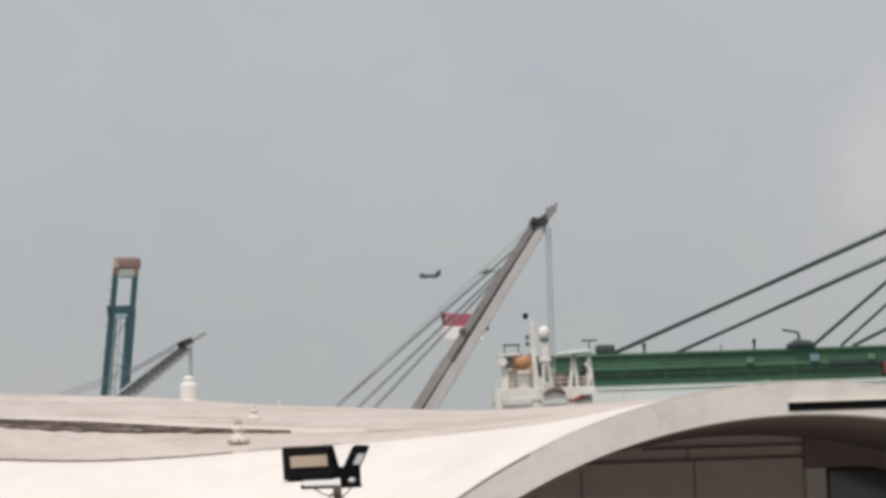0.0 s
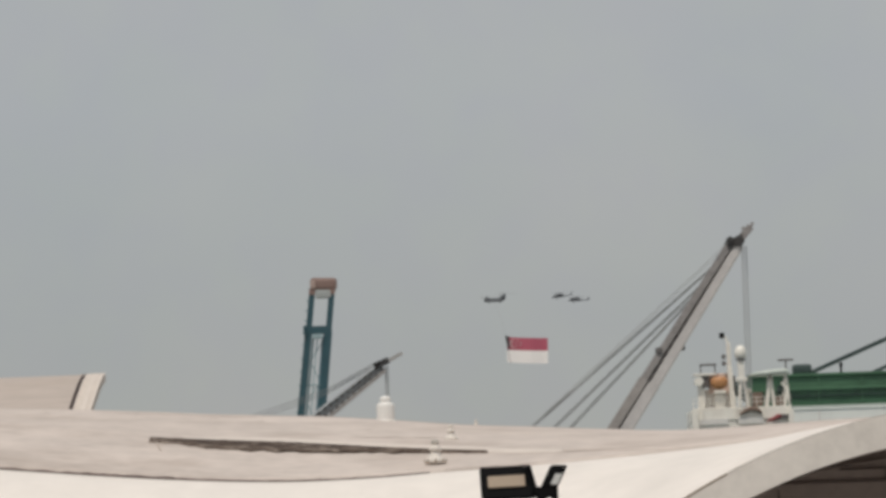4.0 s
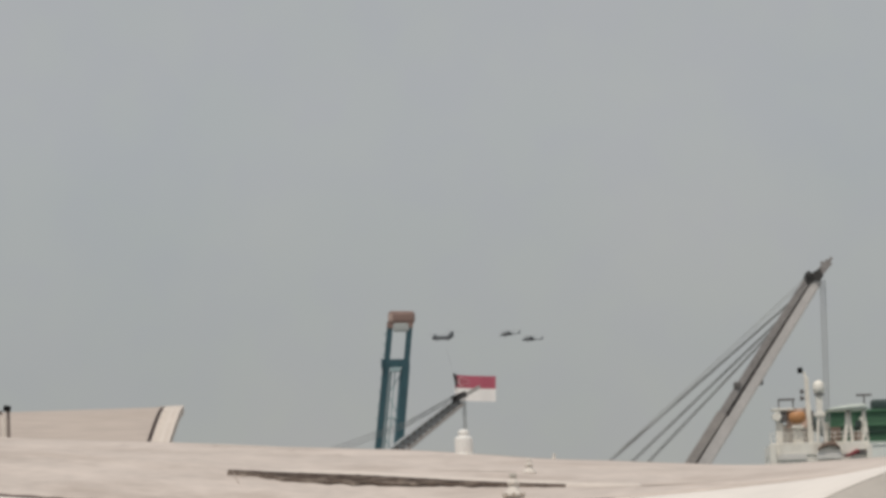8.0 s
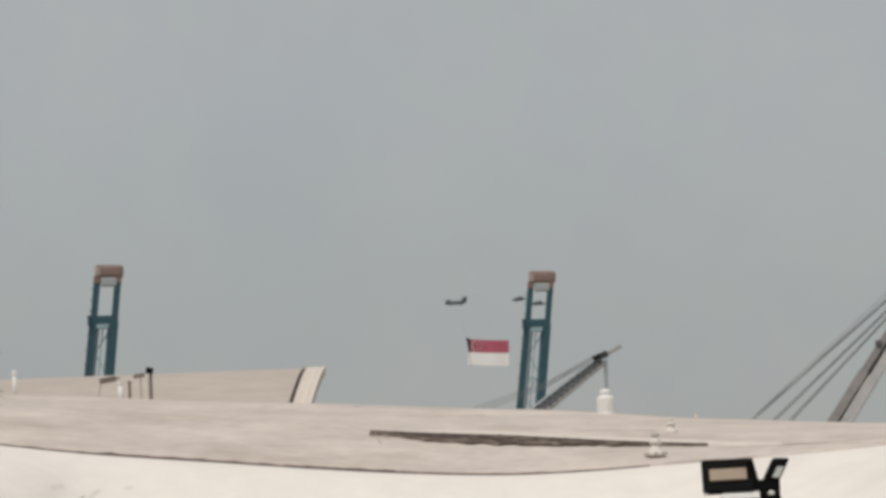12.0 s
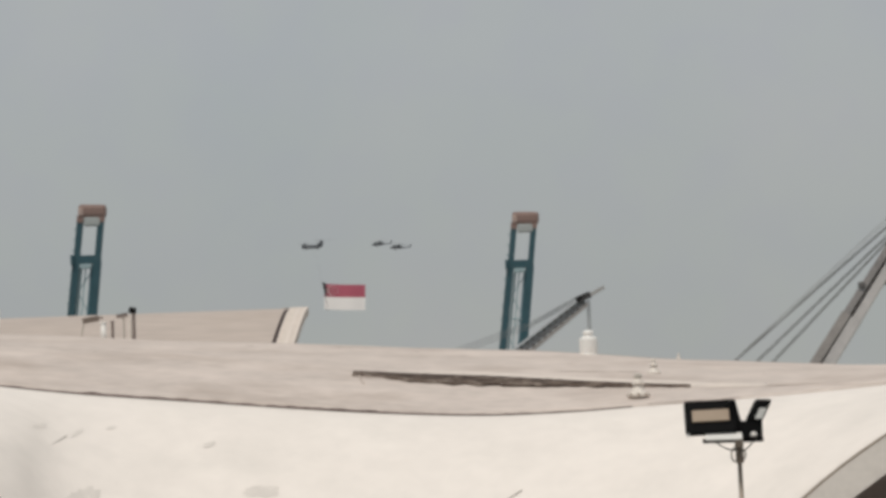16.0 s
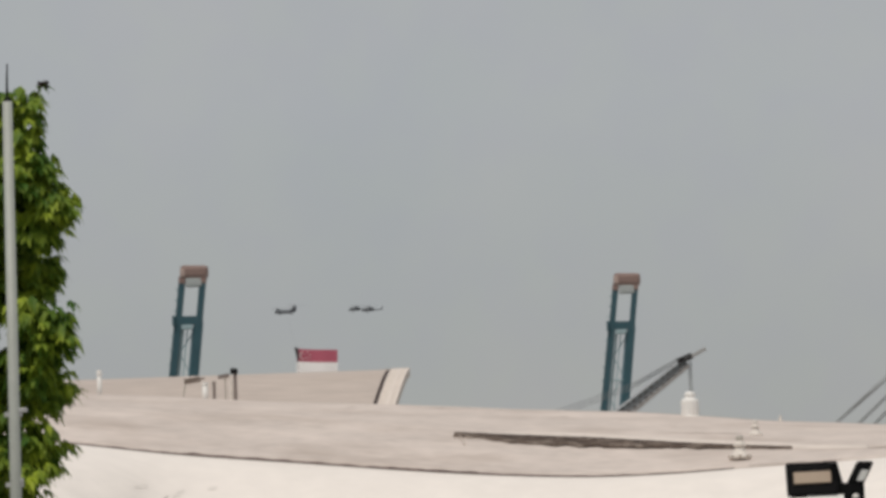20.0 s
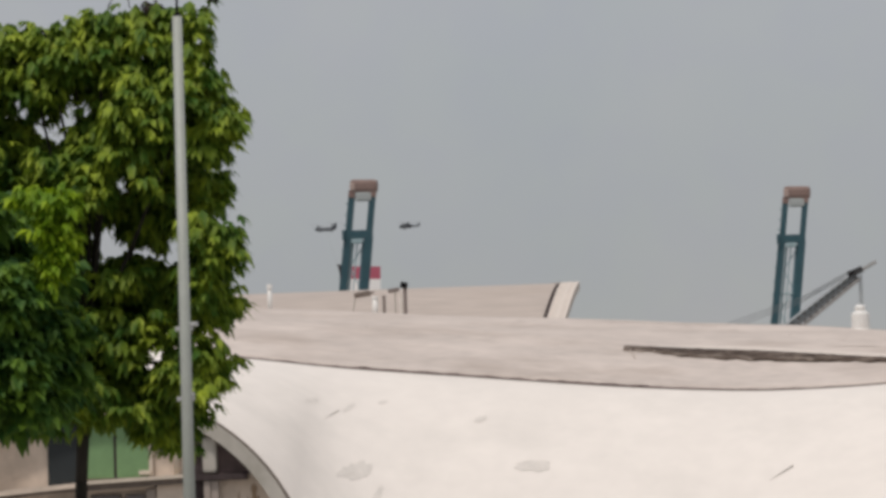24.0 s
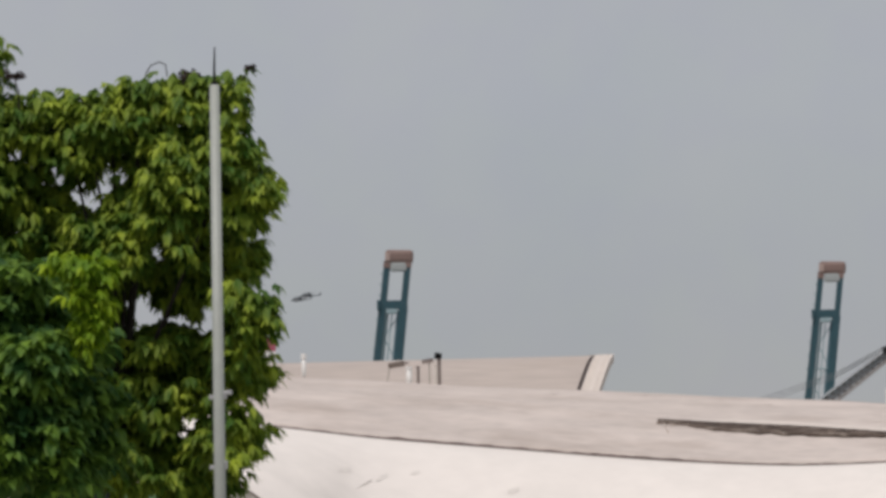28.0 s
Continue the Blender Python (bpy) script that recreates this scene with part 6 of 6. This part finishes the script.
        beam(bm, (xa, y + 1, za), (xe, y + 1, za + (xe - xa) * sl), w, 0.6)
        part("stay_bar", bm, M_GREENDARK, c)
    for x, h in ((73.3, 1.4), (88.7, 1.5)):
        part("lamp_post", B((tube, (x, y, 39.3), (x, y, 39.3 + h), 0.16), (box, x - 0.22, x + 0.22, y - 0.2, y + 0.2, 39.3 + h * 0.6, 39.3 + h, 0.04)), M_BLACK, c)
    part("lamp_post", B((tube, (84.0, y, 39.3), (84.0, y, 40.2), 0.1)), M_WIRE, c)
    part("davit", B((beam, (95.2, y, 39.3), (94.9, y, 41.5), 0.35, 0.35), (beam, (94.9, y, 41.5), (92.7, y, 41.95), 0.3, 0.3)), M_GREENDARK, c)
    part("winch", B((lofted, [(93.2, y, 39.6, 0.5, 0.3), (94.5, y, 39.9, 0.9, 0.7), (96.5, y, 39.8, 0.9, 0.6), (97.3, y, 39.5, 0.4, 0.3)])), M_GREENDARK, c)
    # portal
    for x in (122, 150):
        for dy in (-3, 6):
            part("leg", B((beam, (x, y + dy, 0.5), (x, y + dy, 40), 2.2, 2.2)), M_GREEN, c)
    part("portal_beam", B((beam, (122, y - 3, 16), (150, y - 3, 16), 2, 2)), M_GREEN, c)
    part("apex_mast", B((beam, (150, y + 1, 39), (148, y + 1, 73), 2, 2)), M_GREEN, c)
    part("apex_leg", B((beam, (122, y + 1, 39), (141, y + 1, 74.5), 1.4, 1.4)), M_GREEN, c)


solo("quay", B((box, 104, 190, 684, 820, -1, 0.5, 0.1)), M_GROUND, "concrete quay block carrying the green crane", "quay", kind="structure")
M_GREENPALE = mat("light_green_steel", (0.12, 0.26, 0.15), 0.55, scale=0.2, vary=0.15)
M_BLUEGREY = mat("blue_grey_box", (0.2, 0.33, 0.38), 0.5, scale=0.5, vary=0.1)
green_crane()


# ---- helicopters and flag ----
def blade_set(bm, at, length, blades, chord=0.5):
    for k in range(blades):
        a = 2 * math.pi * k / blades
        m = Matrix.Rotation(a, 4, 'Z')
        p = [m @ Vector(v) for v in ((0.4, -chord / 2, 0), (length, -chord / 2, -0.15), (length, chord / 2, -0.15), (0.4, chord / 2, 0))]
        vs = [bm.verts.new(Vector(at) + v) for v in p] + [bm.verts.new(Vector(at) + v + Vector((0, 0, 0.04))) for v in p]
        for f in ((3, 2, 1, 0), (4, 5, 6, 7), (0, 1, 5, 4), (1, 2, 6, 5), (2, 3, 7, 6), (3, 0, 4, 7)):
            bm.faces.new([vs[i] for i in f])


def rotor(parent, at, length, blades):
    """A spinning rotor: its own origin lies on the shaft."""
    bm = bmesh.new()
    blade_set(bm, (0, 0, 0), length, blades)
    tube(bm, (0, 0, -0.5), (0, 0, 0.25), 0.25, 0.2)
    me = bpy.data.meshes.new("rotor")
    bm.to_mesh(me)
    bm.free()
    me.materials.append(M_HELI)
    r = new("rotor", me)
    r.parent = parent
    r.location = at
    return r


def twin_rotor_helicopter():
    h = thing("helicopter", (0, 0, 0), "dark grey tandem-rotor transport helicopter towing a flag", "helicopter")
    part("fuselage", B((lofted, [(-7.9, 0, -0.3, 0.5, 0.5), (-7.3, 0, -0.2, 1.0, 0.95), (-6.2, 0, -0.05, 1.3, 1.25), (-4.0, 0, 0.0, 1.4, 1.35), (0, 0, 0.0, 1.4, 1.35), (4.2, 0, 0.05, 1.4, 1.35), (6.0, 0, 0.5, 1.3, 1.25), (7.4, 0, 1.1, 1.0, 0.9), (7.9, 0, 1.4, 0.5, 0.5)])), M_HELI, h, smooth=True)
    part("front_pylon", B((lofted, [(-7.0, 0, 1.0, 0.4, 0.3), (-6.2, 0, 1.5, 0.6, 0.8), (-4.8, 0, 1.5, 0.6, 0.7), (-3.6, 0, 1.2, 0.4, 0.3)])), M_HELI, h, smooth=True)
    part("aft_pylon", B((lofted, [(3.6, 0, 1.4, 0.4, 0.4), (5.0, 0, 2.0, 0.6, 1.1), (6.4, 0, 2.7, 0.6, 1.5), (7.6, 0, 3.0, 0.5, 1.3), (8.0, 0, 3.2, 0.3, 0.9)])), M_HELI, h, smooth=True)
    for s in (-1, 1):
        part("fuel_sponson", B((lofted, [(-4.6, s * 1.7, -0.8, 0.2, 0.25), (-3.8, s * 1.75, -0.8, 0.45, 0.5), (3.4, s * 1.75, -0.8, 0.45, 0.5), (4.4, s * 1.7, -0.7, 0.2, 0.25)])), M_HELI, h, smooth=True)
        part("engine", B((tube, (4.8, s * 1.3, 1.7), (7.2, s * 1.3, 1.9), 0.45, 0.4, 12)), M_HELI, h)
        for x in (-4.2, 4.0):
            part("wheel", B((tube, (x, s * 1.5, -1.75), (x, s * 1.9, -1.75), 0.4, 0.4, 12), (beam, (x, s * 1.6, -1.7), (x, s * 1.5, -1.0), 0.15, 0.15)), M_BLACK, h)
    part("cockpit_glass", B((lofted, [(-7.85, 0, 0.05, 0.4, 0.3), (-7.2, 0, 0.35, 0.98, 0.5), (-6.4, 0, 0.6, 1.1, 0.45)])), M_HELIGLASS, h, smooth=True)
    part("sling_wire", B((tube, (0.5, 0, -1.3), (7.2, 0, -26.2), 0.018, 0.05, 5), (lathe, (7.2, 0, -26.9), [(0.1, 0), (0.3, 0.2), (0.3, 0.6), (0.1, 0.8)])), M_WIRE, h)
    r1 = rotor(h, (-5.4, 0, 2.5), 9.0, 3)
    r2 = rotor(h, (6.9, 0, 4.5), 9.0, 3)
    return h, [r1, r2]


def attack_helicopter(label):
    h = thing("helicopter", (0, 0, 0), label, "helicopter", "escort helicopters")
    part("fuselage", B((lofted, [(-6.6, 0, -0.5, 0.25, 0.3), (-6.0, 0, -0.3, 0.5, 0.6), (-4.5, 0, 0.0, 0.6, 0.9), (-2.0, 0, 0.2, 0.65, 1.1), (0.5, 0, 0.2, 0.7, 1.05), (2.0, 0, 0.1, 0.6, 0.8)])), M_HELI, h, smooth=True)
    part("tail_boom", B((lofted, [(1.8, 0, 0.1, 0.5, 0.6), (5.0, 0, 0.15, 0.3, 0.35), (8.0, 0, 0.35, 0.2, 0.28)])), M_HELI, h, smooth=True)
    part("tail_fin", B((beam, (7.3, 0, 0.2), (8.5, 0, 2.4), 0.9, 0.2)), M_HELI, h)
    part("stabilator", B((box, 7.6, 8.6, -1.6, 1.6, 0.1, 0.22)), M_HELI, h)
    part("canopy", B((lofted, [(-5.4, 0, 0.4, 0.35, 0.3), (-4.2, 0, 0.9, 0.45, 0.5), (-2.8, 0, 1.3, 0.5, 0.5), (-1.9, 0, 1.3, 0.4, 0.3)])), M_HELIGLASS, h, smooth=True)
    part("mast_fairing", B((lofted, [(-1.6, 0, 1.4, 0.4, 0.3), (-0.4, 0, 1.7, 0.5, 0.6), (1.2, 0, 1.3, 0.4, 0.4)])), M_HELI, h, smooth=True)
    for s in (-1, 1):
        part("engine", B((lofted, [(-1.4, s * 1.0, 0.9, 0.3, 0.35), (0.2, s * 1.05, 0.95, 0.4, 0.45), (2.0, s * 1.0, 0.9, 0.3, 0.3)])), M_HELI, h, smooth=True)
        part("stub_wing", B((box, -1.6, -0.4, s * 1.5 - 1.0, s * 1.5 + 1.0, -0.2, 0.0, 0.05)), M_HELI, h)
        part("rocket_pod", B((tube, (-2.3, s * 2.2, -0.5), (0.2, s * 2.2, -0.5), 0.3, 0.3, 10)), M_HELI, h)
        part("wheel", B((tube, (-3.0, s * 0.9, -1.6), (-3.0, s * 1.2, -1.6), 0.38, 0.38, 10), (beam, (-3.0, s * 1.0, -1.5), (-2.6, s * 0.7, -0.6), 0.14, 0.14)), M_BLACK, h)
    r = rotor(h, (-0.5, 0, 2.6), 7.3, 4)
    return h, [r]


FLAG_W, FLAG_H, STRIPS = 29.6, 18.4, 12


def state_flag():
    f = thing("flag", (0, 0, 0), "large red and white flag hanging from a sling wire", "flag")
    w = FLAG_W / STRIPS
    strips = []
    for i in range(STRIPS):
        for name, m, z0, z1 in (("red_strip", M_FLAGRED, -FLAG_H / 2, 0.0), ("white_strip", M_FLAGWHITE, -FLAG_H, -FLAG_H / 2)):
            bm = bmesh.new()
            box(bm, 0, w + 0.05, -0.03, 0.03, z0, z1)
            me = bpy.data.meshes.new(name)
            bm.to_mesh(me)
            bm.free()
            me.materials.append(m)
            s = new(name, me)
            s.parent = f
            strips.append((s, i))
    # crescent and five stars on the red field near the hoist
    bm = bmesh.new()
    n = 24
    ring = [(3.2 * math.cos(a), 3.2 * math.sin(a)) for a in spread(math.radians(48), math.radians(312), n)]
    ring2 = [(1.25 + 2.85 * math.cos(a), 2.85 * math.sin(a)) for a in spread(math.radians(62), math.radians(298), n)]
    va = [bm.verts.new((5.0 + x, -0.45, -4.7 + z)) for x, z in ring]
    vb = [bm.verts.new((5.0 + x, -0.45, -4.7 + z)) for x, z in ring2]
    for i in range(n):
        bm.faces.new((va[i], va[i + 1], vb[i + 1], vb[i]))
    bmesh.ops.solidify(bm, geom=bm.faces[:], thickness=0.04)
    part("crescent", bm, M_FLAGPALE, f, "pale crescent")
    for k in range(5):
        a0 = math.radians(90 + 72 * k)
        cx, cz = 8.0 + 2.0 * math.cos(a0), -4.7 + 2.0 * math.sin(a0)
        bm = bmesh.new()
        vs = [bm.verts.new((cx + (0.95 if j % 2 == 0 else 0.4) * math.cos(math.radians(90 + 36 * j)), -0.45, cz + (0.95 if j % 2 == 0 else 0.4) * math.sin(math.radians(90 + 36 * j)))) for j in range(10)]
        bm.faces.new(vs)
        bmesh.ops.solidify(bm, geom=bm.faces[:], thickness=0.04)
        part("star", bm, M_FLAGPALE, f, "pale five-pointed star")
    part("hoist_rope", B((tube, (-0.9, 0, 0.9), (2.2, 0, -18.5), 0.14, 0.14, 6)), M_BLACK, f)
    bm = bmesh.new()
    vs = [bm.verts.new(p) for p in ((-1.7, -0.35, 1.2), (1.4, -0.35, 0.3), (1.7, -0.35, -5.0), (1.5, -0.35, -9.2), (0.6, -0.35, -9.2))]
    bm.faces.new(vs)
    bmesh.ops.solidify(bm, geom=bm.faces[:], thickness=0.3)
    part("hoist_sleeve", bm, M_SLEEVE, f, "dark sleeve along the hoist")
    part("weight", B((lathe, (2.6, 0, -21.0), [(0.1, 1.0), (0.3, 1.2), (0.3, 2.2), (0.1, 2.5)])), M_CHROME, f, "grey weight at the flag's lower corner")
    return f, strips


transport, transport_rotors = twin_rotor_helicopter()
escort_a, rotors_a = attack_helicopter("dark attack helicopter leading the escort pair")
escort_b, rotors_b = attack_helicopter("dark attack helicopter trailing the escort pair")
flag, flag_strips = state_flag()


def motions():
    y = 3660
    walk(transport, [(0, pose(229, y, 259.4)), (7, pose(63, y, 259.6)), (12, pose(-53, y, 259)), (16, pose(-145, y, 259.6)), (22, pose(-285, y, 259.8)), (25, pose(-356.5, y, 260.4)), (26, pose(-381, y, 260.6)), (28, pose(-431, y, 261))])
    walk(escort_a, [(0, pose(276, y + 60, 265, 0, -3)), (2, pose(232, y + 60, 265, 0, -3)), (3, pose(208.5, y + 60, 265, 0, -3)), (7, pose(113, y + 60, 265, 0, -2)), (12, pose(-6, y + 60, 264, 0, -2)), (16, pose(-97, y + 60, 264, 0, -1)),
                    (20, pose(-189, y + 60, 264)), (22, pose(-231, y + 60, 265)), (24.5, pose(-289, y + 60, 264)), (28, pose(-383, y + 60, 265))])
    walk(escort_b, [(0, pose(282.5, y, 257.6, 0, 3)), (2, pose(237.5, y, 257.6, 0, 3)), (3, pose(215.5, y, 257.6, 0, 3)), (7, pose(127, y, 256.6, 0, 2)), (12, pose(8, y, 256, 0, 2)), (16, pose(-82, y, 257, 0, 2)), (20, pose(-176, y, 259)), (22, pose(-226, y, 260)),
                    (24.5, pose(-284, y, 261)), (28, pose(-370, y, 263.5))])
    walk(flag, [(0, pose(237, y, 232.2, 0, 1.5, 4)), (7, pose(71, y, 232.4, 0, 2, 3)), (12, pose(-45, y, 232.2, 0, 2, 5)), (16, pose(-137, y, 232.3, 0, 1.5, 3)), (22, pose(-277, y, 232.8, 0, 1.5, 4)), (25, pose(-347.5, y, 233.6, 0, 1.2, 4)), (26, pose(-373.5, y, 233.9, 0, 1.2, 8)), (27, pose(-399.5, y, 234.2, 0, 1, 14)), (28, pose(-424, y, 234.5, 0, 1, 16))])
    # the cloth ripples: each strip sways about its own edge as a wave runs to the fly
    w = FLAG_W / STRIPS

    def depth(i, t):
        return 0.05 * i * math.sin(0.75 * i - 3.2 * t) * 1.4
    for s, i in flag_strips:
        walk(s, [(k * 0.5, pose(i * w, depth(i, k * 0.5), -0.25 * math.sin(0.3 * i) - 0.06 * i, 0, 0, math.degrees(math.atan2(depth(i + 1, k * 0.5) - depth(i, k * 0.5), w)))) for k in range(57)])
    for r in (*transport_rotors, *rotors_a, *rotors_b):
        x, yy, z = r.location
        walk(r, [(k / 15, pose(x, yy, z, 0, 0, 80 * k)) for k in range(421)])


motions()
